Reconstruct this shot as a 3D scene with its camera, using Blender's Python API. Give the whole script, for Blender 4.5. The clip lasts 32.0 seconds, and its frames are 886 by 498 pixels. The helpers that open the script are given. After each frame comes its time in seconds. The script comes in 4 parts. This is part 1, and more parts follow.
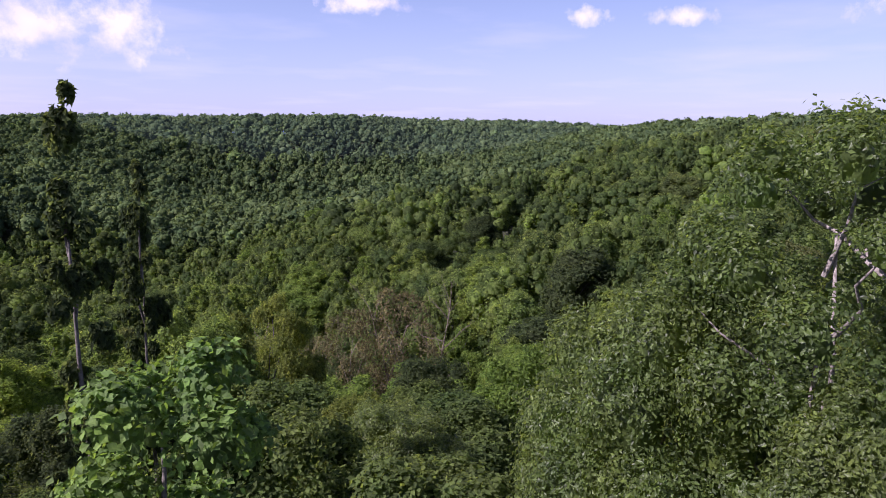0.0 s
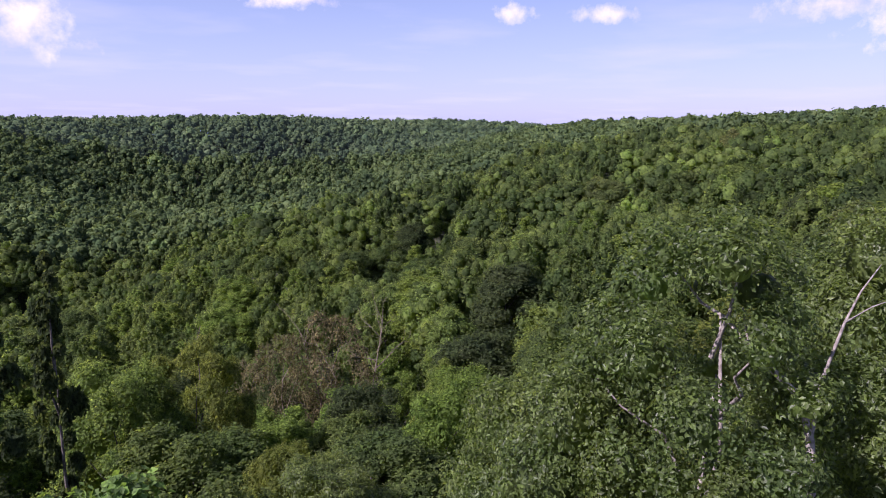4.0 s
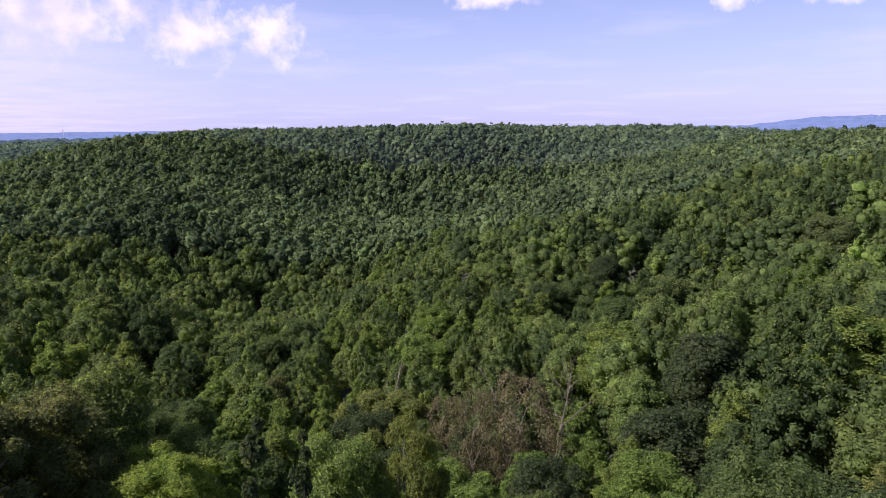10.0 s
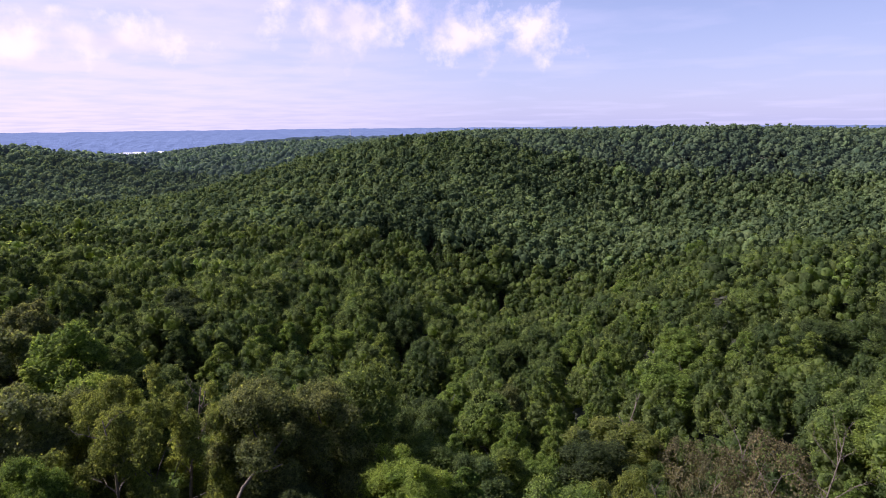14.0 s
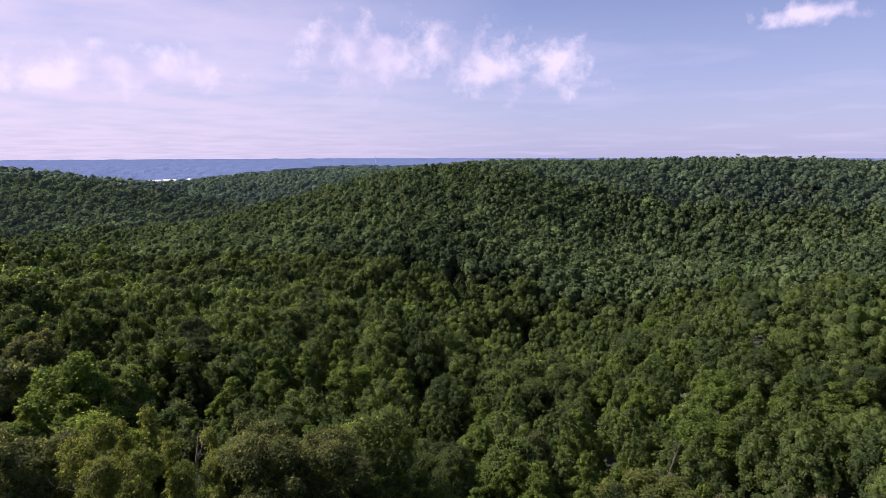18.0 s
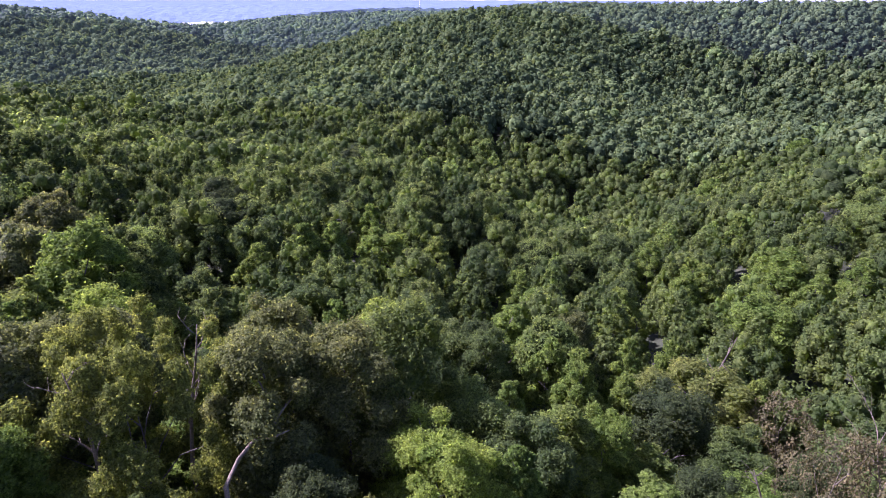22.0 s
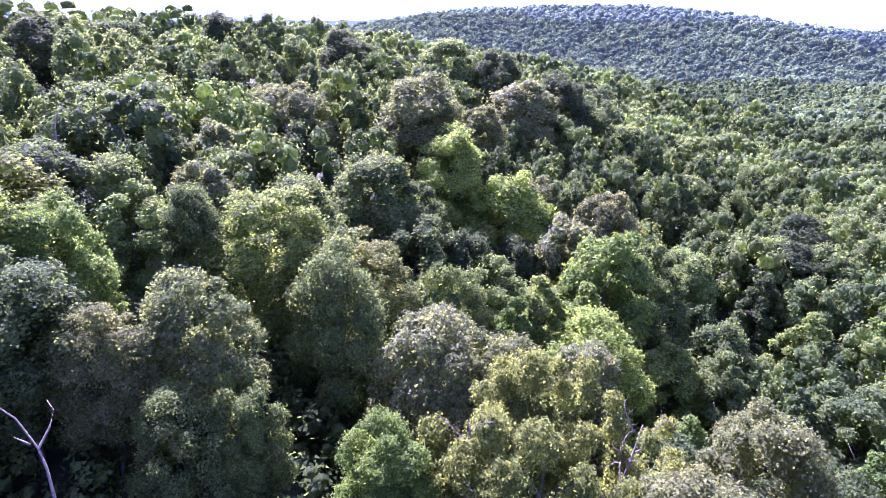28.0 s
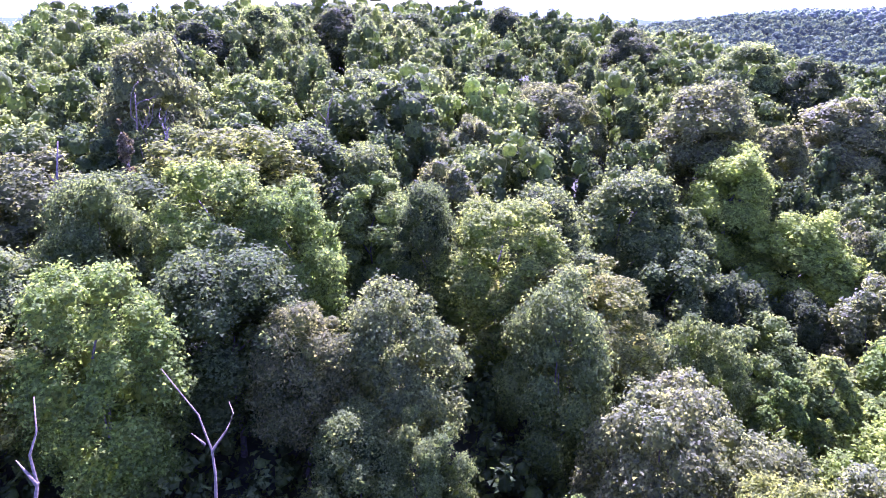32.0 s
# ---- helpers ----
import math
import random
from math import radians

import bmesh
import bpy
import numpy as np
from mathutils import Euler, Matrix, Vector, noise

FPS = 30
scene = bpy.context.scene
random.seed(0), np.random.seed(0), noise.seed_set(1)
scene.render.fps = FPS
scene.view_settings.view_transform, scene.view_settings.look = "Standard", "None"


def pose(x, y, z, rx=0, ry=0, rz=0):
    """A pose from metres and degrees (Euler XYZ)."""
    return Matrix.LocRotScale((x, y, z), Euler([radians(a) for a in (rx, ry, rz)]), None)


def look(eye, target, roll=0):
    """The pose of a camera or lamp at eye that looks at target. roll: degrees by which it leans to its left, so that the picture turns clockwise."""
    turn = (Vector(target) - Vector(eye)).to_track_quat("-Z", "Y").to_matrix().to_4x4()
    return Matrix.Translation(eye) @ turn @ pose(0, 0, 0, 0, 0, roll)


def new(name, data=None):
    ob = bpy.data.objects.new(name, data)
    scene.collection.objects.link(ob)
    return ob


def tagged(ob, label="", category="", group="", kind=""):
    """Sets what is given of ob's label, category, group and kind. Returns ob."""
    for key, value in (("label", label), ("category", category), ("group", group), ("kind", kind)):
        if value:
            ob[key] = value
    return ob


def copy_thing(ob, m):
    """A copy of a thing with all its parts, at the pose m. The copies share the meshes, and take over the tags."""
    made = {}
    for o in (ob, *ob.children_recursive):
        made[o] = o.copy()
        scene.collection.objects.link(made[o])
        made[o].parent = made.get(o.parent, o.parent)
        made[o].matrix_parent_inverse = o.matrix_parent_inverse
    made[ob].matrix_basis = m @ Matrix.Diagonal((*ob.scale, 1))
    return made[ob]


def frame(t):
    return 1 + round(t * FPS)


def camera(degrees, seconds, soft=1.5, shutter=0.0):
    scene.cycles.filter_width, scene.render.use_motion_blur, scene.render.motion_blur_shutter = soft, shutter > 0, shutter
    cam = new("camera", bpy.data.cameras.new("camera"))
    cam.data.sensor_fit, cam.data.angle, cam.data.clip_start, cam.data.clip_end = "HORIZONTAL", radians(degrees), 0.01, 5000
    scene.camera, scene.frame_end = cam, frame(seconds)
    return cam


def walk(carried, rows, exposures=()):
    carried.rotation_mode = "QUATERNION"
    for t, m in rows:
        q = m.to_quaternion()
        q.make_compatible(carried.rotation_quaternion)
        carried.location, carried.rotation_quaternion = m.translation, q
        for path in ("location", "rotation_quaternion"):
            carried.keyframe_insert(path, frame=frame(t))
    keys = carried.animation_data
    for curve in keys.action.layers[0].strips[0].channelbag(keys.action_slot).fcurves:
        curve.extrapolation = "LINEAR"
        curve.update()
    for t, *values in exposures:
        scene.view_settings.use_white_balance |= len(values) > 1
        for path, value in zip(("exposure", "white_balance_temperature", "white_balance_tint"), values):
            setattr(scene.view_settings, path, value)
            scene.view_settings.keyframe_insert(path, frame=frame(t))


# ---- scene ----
cam = camera(69.6, 32.0, soft=0.35)


def aim(x, y, z, heading, down, roll=0):
    """Camera at x, y, z; heading in degrees clockwise from +y; down in degrees."""
    h, d = radians(heading), radians(down)
    w = Vector((math.sin(h) * math.cos(d), math.cos(h) * math.cos(d), -math.sin(d)))
    return look((x, y, z), Vector((x, y, z)) + w, roll)


EXPOSURES = [(0, 0.84, 5850, 42), (9, 0.88, 5850, 42), (11, 0.80, 5950, 39), (17, 0.78, 5950, 39), (18.5, 0.47, 6100, 38), (20, 0.68, 6000, 39), (22, 1.74, 5480, 59), (24.5, 2.86, 5150, 74), (29, 3.08, 4980, 87), (32, 3.2, 4950, 90)]
walk(cam, [
    (0, aim(0.00, -0.00, 22.00, 0.01, 10.80, 0.49)),
    (0.5, aim(0.08, -0.11, 22.31, -0.33, 10.87, 0.40)),
    (1, aim(0.12, -0.13, 22.60, -0.45, 10.94, 0.33)),
    (1.5, aim(0.15, -0.15, 22.91, -0.49, 11.01, 0.27)),
    (2, aim(0.20, -0.19, 23.27, 0.11, 11.04, 0.25)),
    (2.5, aim(0.23, -0.23, 23.60, 0.82, 11.10, 0.27)),
    (4.5, aim(0.55, -0.18, 25.15, 8.24, 11.11, 0.05)),
    (5, aim(0.59, -0.23, 25.66, 10.22, 11.16, 0.07)),
    (5.5, aim(0.61, -0.29, 26.14, 11.69, 11.20, 0.03)),
    (6, aim(0.62, -0.37, 26.68, 12.95, 11.24, 0.02)),
    (6.5, aim(0.65, -0.43, 27.25, 13.36, 11.28, -0.01)),
    (7, aim(0.68, -0.50, 27.87, 13.48, 11.28, -0.07)),
    (7.5, aim(0.66, -0.60, 28.50, 13.60, 11.32, -0.08)),
    (8, aim(0.62, -0.75, 29.22, 13.06, 11.36, -0.13)),
    (8.5, aim(0.52, -0.90, 29.98, 9.85, 11.39, -0.18)),
    (9, aim(0.33, -1.08, 30.83, 3.71, 11.35, -0.32)),
    (9.5, aim(0.24, -1.26, 31.63, -3.62, 11.29, -0.42)),
    (10, aim(0.33, -1.33, 32.40, -11.40, 11.23, -0.57)),
    (10.5, aim(0.50, -1.29, 33.12, -18.18, 11.17, -0.64)),
    (11, aim(0.65, -1.12, 33.79, -24.46, 11.13, -0.78)),
    (11.5, aim(0.77, -0.99, 34.45, -28.60, 11.13, -0.86)),
    (12, aim(0.83, -0.95, 35.01, -31.26, 11.11, -0.82)),
    (12.5, aim(0.82, -0.94, 35.23, -32.00, 11.13, -0.74)),
    (13, aim(0.72, -0.84, 35.20, -32.83, 11.16, -0.67)),
    (13.5, aim(0.53, -0.65, 35.38, -33.24, 11.22, -0.60)),
    (14, aim(0.28, -0.37, 35.49, -33.64, 11.28, -0.53)),
    (14.5, aim(-0.03, -0.03, 35.50, -33.98, 11.31, -0.50)),
    (16.5, aim(-1.40, 1.78, 35.22, -35.01, 11.40, -0.15)),
    (17, aim(-1.77, 2.44, 35.17, -35.29, 11.42, -0.13)),
    (17.5, aim(-2.21, 3.22, 35.17, -35.54, 11.10, -0.12)),
    (18, aim(-2.62, 4.02, 35.04, -35.79, 8.62, -0.11)),
    (18.5, aim(-3.09, 4.91, 34.92, -36.00, 8.62, -0.06)),
    (19, aim(-3.60, 5.83, 34.74, -36.21, 9.56, 0.02)),
    (19.5, aim(-4.22, 6.86, 34.68, -36.37, 12.22, 0.12)),
    (20, aim(-4.84, 7.88, 34.54, -36.58, 17.60, 0.21)),
    (20.5, aim(-5.53, 8.99, 34.57, -36.76, 18.35, 0.24)),
    (21, aim(-6.21, 10.09, 34.57, -36.95, 18.51, 0.24)),
    (21.5, aim(-6.93, 11.26, 34.68, -37.15, 21.79, 0.26)),
    (22, aim(-7.74, 12.42, 34.78, -39.80, 21.82, 0.19)),
    (22.5, aim(-8.64, 13.55, 34.80, -40.76, 21.84, 0.16)),
    (23, aim(-9.65, 14.70, 34.77, -44.57, 21.84, 0.09)),
    (23.5, aim(-10.59, 15.87, 34.71, -51.06, 21.83, 0.01)),
    (24, aim(-11.36, 17.17, 34.66, -61.10, 21.75, -0.22)),
    (24.5, aim(-12.02, 18.51, 34.69, -66.58, 21.72, -0.30)),
    (25, aim(-12.86, 19.68, 34.72, -67.98, 21.69, -0.38)),
    (25.5, aim(-13.88, 20.60, 34.70, -69.82, 21.66, -0.46)),
    (26, aim(-14.93, 21.48, 34.65, -75.44, 21.58, -0.38)),
    (26.5, aim(-15.99, 22.17, 34.55, -82.25, 21.50, -0.32)),
    (28.5, aim(-19.69, 23.61, 33.82, -94.41, 21.28, -0.51)),
    (29, aim(-20.49, 23.79, 33.75, -96.84, 21.24, -0.45)),
    (29.5, aim(-21.28, 23.84, 33.69, -101.39, 21.18, -0.29)),
    (30, aim(-22.22, 23.77, 33.63, -104.26, 21.20, -0.27)),
    (30.5, aim(-23.19, 23.70, 33.59, -107.79, 21.21, -0.07)),
    (31, aim(-24.22, 23.45, 33.52, -111.58, 21.20, -0.06)),
    (31.5, aim(-25.29, 23.19, 33.49, -115.69, 21.20, 0.16)),
    (32, aim(-26.39, 22.95, 33.40, -117.00, 21.36, 0.26)),
], EXPOSURES)
# ---- end of the path

# ---- world, sun ----
SUN_AZ, SUN_EL = -115.0, 46.0      # degrees: azimuth clockwise from +y, elevation


def make_world():
    w = bpy.data.worlds.new("world")
    scene.world = w
    w.use_nodes = True
    nt = w.node_tree
    nt.nodes.clear()
    out = nt.nodes.new("ShaderNodeOutputWorld")
    bg = nt.nodes.new("ShaderNodeBackground")
    sky = nt.nodes.new("ShaderNodeTexSky")
    sky.sky_type = "NISHITA"
    sky.sun_disc = False
    sky.sun_elevation = radians(SUN_EL)
    sky.sun_rotation = radians(SUN_AZ)
    sky.altitude = 200
    sky.air_density, sky.dust_density, sky.ozone_density = 1.0, 0.6, 2.0
    bg.inputs["Strength"].default_value = 0.068
    tc = nt.nodes.new("ShaderNodeTexCoord")

    def node(kind, op=None, **links):
        n = nt.nodes.new("ShaderNode" + kind)
        if op:
            n.operation = op
        for k, v in links.items():
            sock = n.inputs[int(k[1:])]
            if isinstance(v, bpy.types.NodeSocket):
                nt.links.new(v, sock)
            else:
                sock.default_value = v
        return n

    way = tc.outputs["Generated"]
    xyz = node("SeparateXYZ", i0=way)
    # thin high cloud on a level sheet
    lift = node("Math", "MAXIMUM", i0=node("Math", "ADD", i0=xyz.outputs[2], i1=0.06).outputs[0], i1=0.03).outputs[0]
    flat = node("CombineXYZ", i0=node("Math", "DIVIDE", i0=xyz.outputs[0], i1=lift).outputs[0], i1=node("Math", "DIVIDE", i0=xyz.outputs[1], i1=lift).outputs[0])
    sheet = node("TexNoise", i0=flat.outputs[0])
    sheet.inputs["Scale"].default_value, sheet.inputs["Detail"].default_value = 0.55, 7
    thin = node("MapRange", i0=sheet.outputs["Fac"], i1=0.50, i2=0.82, i3=0.0, i4=0.55).outputs[0]
    # heaped clouds, each round a bearing and height above the horizon
    puff = node("TexNoise", i0=way)
    puff.inputs["Scale"].default_value, puff.inputs["Detail"].default_value, puff.inputs["Roughness"].default_value = 26, 9, 0.62
    heap = None
    for az, el, wide, tall in CLOUDS:
        c = (math.sin(radians(az)) * math.cos(radians(el)), math.cos(radians(az)) * math.cos(radians(el)), math.sin(radians(el)))
        off = node("VectorMath", "SUBTRACT", i0=way, i1=c)
        s = node("VectorMath", "MULTIPLY", i0=off.outputs[0], i1=(1 / wide, 1 / wide, 1 / tall))
        near = node("MapRange", i0=node("VectorMath", "LENGTH", i0=s.outputs[0]).outputs[1], i1=0.0, i2=1.6, i3=1.0, i4=0.0).outputs[0]
        heap = near if heap is None else node("Math", "MAXIMUM", i0=heap, i1=near).outputs[0]
    edge = node("Math", "ADD", i0=heap, i1=node("Math", "MULTIPLY", i0=node("Math", "SUBTRACT", i0=puff.outputs["Fac"], i1=0.5).outputs[0], i1=2.6).outputs[0]).outputs[0]
    cumulus = node("MapRange", i0=edge, i1=0.30, i2=1.0, i3=0.0, i4=0.86).outputs[0]
    cumulus = node("Math", "MULTIPLY", i0=cumulus, i1=node("MapRange", i0=heap, i1=0.02, i2=0.22, i3=0.0, i4=1.0).outputs[0]).outputs[0]

    def blend(fac, a, b):
        n = nt.nodes.new("ShaderNodeMix")
        n.data_type = "RGBA"
        for sock, v in ((n.inputs[0], fac), (n.inputs[6], a), (n.inputs[7], b)):
            if isinstance(v, bpy.types.NodeSocket):
                nt.links.new(v, sock)
            else:
                sock.default_value = v
        return n.outputs[2]

    side = node("VectorMath", "DOT_PRODUCT", i0=way, i1=(math.sin(radians(-80)), math.cos(radians(-80)), 0.0)).outputs[1]
    broken = node("TexNoise", i0=flat.outputs[0])
    broken.inputs["Scale"].default_value, broken.inputs["Detail"].default_value = 1.3, 8
    veil = node("Math", "MULTIPLY", i0=node("MapRange", i0=side, i1=0.62, i2=1.0, i3=0.0, i4=1.0).outputs[0], i1=node("MapRange", i0=broken.outputs["Fac"], i1=0.36, i2=0.6, i3=0.42, i4=0.85).outputs[0]).outputs[0]
    haze = node("MapRange", i0=xyz.outputs[2], i1=0.0, i2=0.30, i3=0.66, i4=0.0).outputs[0]
    col = blend(haze, sky.outputs[0], (5.0, 5.75, 8.0, 1))
    col = blend(thin, col, (7.0, 7.2, 8.4, 1))
    col = blend(veil, col, (8.2, 7.7, 8.2, 1))
    shade = node("TexNoise", i0=way)
    shade.inputs["Scale"].default_value = 13
    body = blend(node("MapRange", i0=shade.outputs["Fac"], i1=0.35, i2=0.6, i3=0.0, i4=1.0).outputs[0], (6.6, 6.6, 7.8, 1), (9.4, 9.0, 9.4, 1))
    col = blend(cumulus, col, body)
    nt.links.new(col, bg.inputs["Color"])
    nt.links.new(bg.outputs[0], out.inputs["Surface"])


# bearing, height, half width and half height of the heaped clouds (degrees, then parts of the sky's radius)
CLOUDS = [(-60.4, 6.6, 0.11, 0.03), (-41.7, 8.2, 0.09, 0.055), (-36.9, 8.9, 0.05, 0.035), (-31.7, 7.6, 0.065, 0.05), (-26.3, 7.5, 0.03, 0.045), (-22.0, 6.0, 0.02, 0.012), (-31.6, 7.0, 0.06, 0.04), (-25.9, 7.3, 0.04, 0.045), (44.1, 7.2, 0.1, 0.03), (36.4, 8.7, 0.09, 0.02), (41.4, 5.4, 0.05, 0.01), (12.0, 9.3, 0.03, 0.014), (-6.9, 10.3, 0.07, 0.014), (-66.6, 5.9, 0.12, 0.03), (20.4, 8.9, 0.05, 0.012)]
make_world()
sun = new("sun", bpy.data.lights.new("sun", "SUN"))
sun.data.energy, sun.data.angle, sun.data.color = 5.0, radians(0.5), (1.0, 0.95, 0.86)
h, e = radians(SUN_AZ), radians(SUN_EL)
sun.matrix_world = look((0, 0, 300), Vector((0, 0, 300)) - Vector((math.sin(h) * math.cos(e), math.cos(h) * math.cos(e), math.sin(e))))

# ---- materials ----


class Nodes:
    """A short way to write node trees."""

    def __init__(self, name):
        self.mat = bpy.data.materials.new(name)
        self.mat.use_nodes = True
        self.t = self.mat.node_tree
        self.t.nodes.clear()
        self.out = self.t.nodes.new("ShaderNodeOutputMaterial")

    def add(self, kind, **sets):
        n = self.t.nodes.new("ShaderNode" + kind)
        for k, v in sets.items():
            n.inputs[k].default_value = v
        return n

    def link(self, a, b):
        self.t.links.new(a, b)

    def ramp(self, fac, stops, interpolation="LINEAR"):
        n = self.t.nodes.new("ShaderNodeValToRGB")
        r = n.color_ramp
        r.interpolation = interpolation
        while len(r.elements) < len(stops):
            r.elements.new(0.5)
        for el, (p, c) in zip(r.elements, stops):
            el.position, el.color = p, (*c, 1)
        self.link(fac, n.inputs[0])
        return n.outputs[0]

    def noise(self, scale, detail=3.0, coord="Object", rough=0.55):
        tc = self.t.nodes.new("ShaderNodeTexCoord")
        n = self.add("TexNoise", Scale=scale, Detail=detail, Roughness=rough)
        self.link(tc.outputs[coord], n.inputs["Vector"])
        return n.outputs["Fac"]

    def mix(self, kind, fac, a, b):
        n = self.t.nodes.new("ShaderNodeMix")
        n.data_type, n.blend_type = "RGBA", kind
        for sock, v in ((n.inputs[0], fac), (n.inputs[6], a), (n.inputs[7], b)):
            if isinstance(v, (int, float)):
                sock.default_value = v
            elif isinstance(v, tuple):
                sock.default_value = (*v, 1)
            else:
                self.link(v, sock)
        return n.outputs[2]

    def math(self, op, a, b=0.0):
        n = self.t.nodes.new("ShaderNodeMath")
        n.operation = op
        for sock, v in ((n.inputs[0], a), (n.inputs[1], b)):
            if isinstance(v, (int, float)):
                sock.default_value = v
            else:
                self.link(v, sock)
        return n.outputs[0]


GREENS = [(0.0, (0.056, 0.087, 0.035)), (0.3, (0.080, 0.123, 0.047)), (0.55, (0.105, 0.151, 0.050)), (0.75, (0.116, 0.162, 0.060)),
          (0.9, (0.141, 0.211, 0.064)), (1.0, (0.122, 0.170, 0.062))]


def leaf_material(name, stops, per_object=True, translucency=0.62, rough=0.72, gloss=0.1, grain=3.2, depth=0.05, haze_glow=0.0, vary=0.45):
    """Foliage: a colour for the tree, another for each leaf or tuft, fine leafy relief, light shining through, and for
    distant trees a bluish emission painted as haze.
    """
    m = Nodes(name)
    if per_object:
        r = m.t.nodes.new("ShaderNodeObjectInfo").outputs["Random"]
    else:
        a = m.t.nodes.new("ShaderNodeAttribute")
        a.attribute_name = "tint"
        r = a.outputs["Fac"]
    base = m.ramp(r, stops)
    isl = m.t.nodes.new("ShaderNodeNewGeometry").outputs["Random Per Island"]
    leafy = m.ramp(isl, [(0.0, (1 - vary,) * 3), (0.5, (1.0, 1.0, 1.0)), (1.0, (1 + vary, 1 + vary, 1 + 0.6 * vary))])
    col = m.mix("MULTIPLY", 1.0, base, leafy)
    tuft = m.noise(grain, 3.0, rough=0.65)
    col = m.mix("MULTIPLY", 1.0, col, m.ramp(tuft, [(0.28, (0.58, 0.60, 0.60)), (0.5, (1.0, 1.0, 1.0)), (0.72, (1.5, 1.44, 1.25))]))
    patch = m.ramp(m.noise(0.35, 2.0), [(0.3, (0.8, 0.86, 0.85)), (0.7, (1.2, 1.12, 1.0))])
    col = m.mix("MULTIPLY", 1.0, col, patch)
    p = m.add("BsdfPrincipled", Roughness=rough)
    p.inputs["Specular IOR Level"].default_value = gloss
    m.link(col, p.inputs["Base Color"])
    # bluish emission stands in for the haze in front of distant trees
    if haze_glow:
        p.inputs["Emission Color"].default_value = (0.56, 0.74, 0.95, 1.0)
        p.inputs["Emission Strength"].default_value = haze_glow
    b = m.add("Bump", Strength=1.0, Distance=depth)
    m.link(m.noise(grain * 0.8, 4.0, rough=0.7), b.inputs["Height"])
    m.link(b.outputs[0], p.inputs["Normal"])
    tr = m.t.nodes.new("ShaderNodeBsdfTranslucent")
    m.link(m.mix("MULTIPLY", 1.0, col, (1.8, 1.65, 0.85)), tr.inputs["Color"])
    m.link(b.outputs[0], tr.inputs["Normal"])
    mx = m.add("MixShader")
    mx.inputs[0].default_value = translucency
    m.link(p.outputs[0], mx.inputs[1])
    m.link(tr.outputs[0], mx.inputs[2])
    m.link(mx.outputs[0], m.out.inputs["Surface"])
    return m.mat


def bark_material(name, dark, light, scale=9.0):
    m = Nodes(name)
    col = m.ramp(m.noise(scale, 5.0), [(0.3, dark), (0.7, light)])
    p = m.add("BsdfPrincipled", Roughness=0.85)
    m.link(col, p.inputs["Base Color"])
    b = m.add("Bump", Strength=0.6, Distance=0.03)
    m.link(m.noise(scale * 2.5, 4.0), b.inputs["Height"])
    m.link(b.outputs[0], p.inputs["Normal"])
    m.link(p.outputs[0], m.out.inputs["Surface"])
    return m.mat


def ground_material():
    m = Nodes("forest_floor")
    col = m.ramp(m.noise(0.5, 6.0), [(0.3, (0.018, 0.022, 0.010)), (0.5, (0.030, 0.040, 0.016)), (0.75, (0.055, 0.048, 0.028))])
    p = m.add("BsdfPrincipled", Roughness=0.95)
    m.link(col, p.inputs["Base Color"])
    b = m.add("Bump", Strength=1.0, Distance=0.6)
    m.link(m.noise(0.25, 5.0), b.inputs["Height"])
    m.link(b.outputs[0], p.inputs["Normal"])
    m.link(p.outputs[0], m.out.inputs["Surface"])
    return m.mat


LEAF = leaf_material("leaves", GREENS)
LEAF_MID = leaf_material("leaves_of_the_woods", GREENS, per_object=False, rough=0.75, gloss=0.08, grain=1.5, depth=0.2)
# duller greens leaning to blue: mild distance haze put into the base colour
LEAF_FAR_HAZE = leaf_material("haze_tinted_far_leaves", [(p, (r * 0.80, g * 0.82, b * 1.02)) for p, (r, g, b) in GREENS], per_object=False, translucency=0.3, rough=0.95, gloss=0.02, grain=0.8, depth=0.2, vary=0.22)
# haze put into the leaves: greens shifted to blue, plus faint emission
LEAF_RIDGE_HAZE = leaf_material("haze_tinted_ridge_leaves", [(p, (r * 0.78, g * 0.81, b * 1.2)) for p, (r, g, b) in GREENS], per_object=False, translucency=0.3, rough=0.95, gloss=0.02, grain=0.6, depth=0.2, vary=0.2, haze_glow=0.007)
# strongest painted haze: blue doubled in the leaf colour, more emission
LEAF_PAINTED_HAZE = leaf_material("leaves_with_painted_haze", [(p, (r * 0.85, g * 0.95, b * 2.0)) for p, (r, g, b) in GREENS], per_object=False, rough=0.7, gloss=0.1, grain=0.5, depth=0.3, haze_glow=0.022, vary=0.1)
BRIGHT = leaf_material("bright_leaves", [(0.0, (0.108, 0.176, 0.044)), (0.5, (0.128, 0.196, 0.048)), (1.0, (0.150, 0.204, 0.054))])
OLIVE = leaf_material("olive_leaves", [(0.0, (0.128, 0.166, 0.048)), (0.5, (0.140, 0.178, 0.052)), (1.0, (0.146, 0.176, 0.056))])
TAN = leaf_material("tan_green_leaves", [(0.0, (0.112, 0.146, 0.060)), (0.5, (0.126, 0.150, 0.066)), (1.0, (0.108, 0.148, 0.060))])
FADING = leaf_material("fading_leaves", [(0.0, (0.100, 0.098, 0.052)), (1.0, (0.120, 0.110, 0.060))], translucency=0.35)
SILVER = leaf_material("silvery_leaves", [(0.0, (0.118, 0.152, 0.064)), (0.5, (0.136, 0.168, 0.074)), (1.0, (0.112, 0.148, 0.062))], rough=0.6, gloss=0.2)
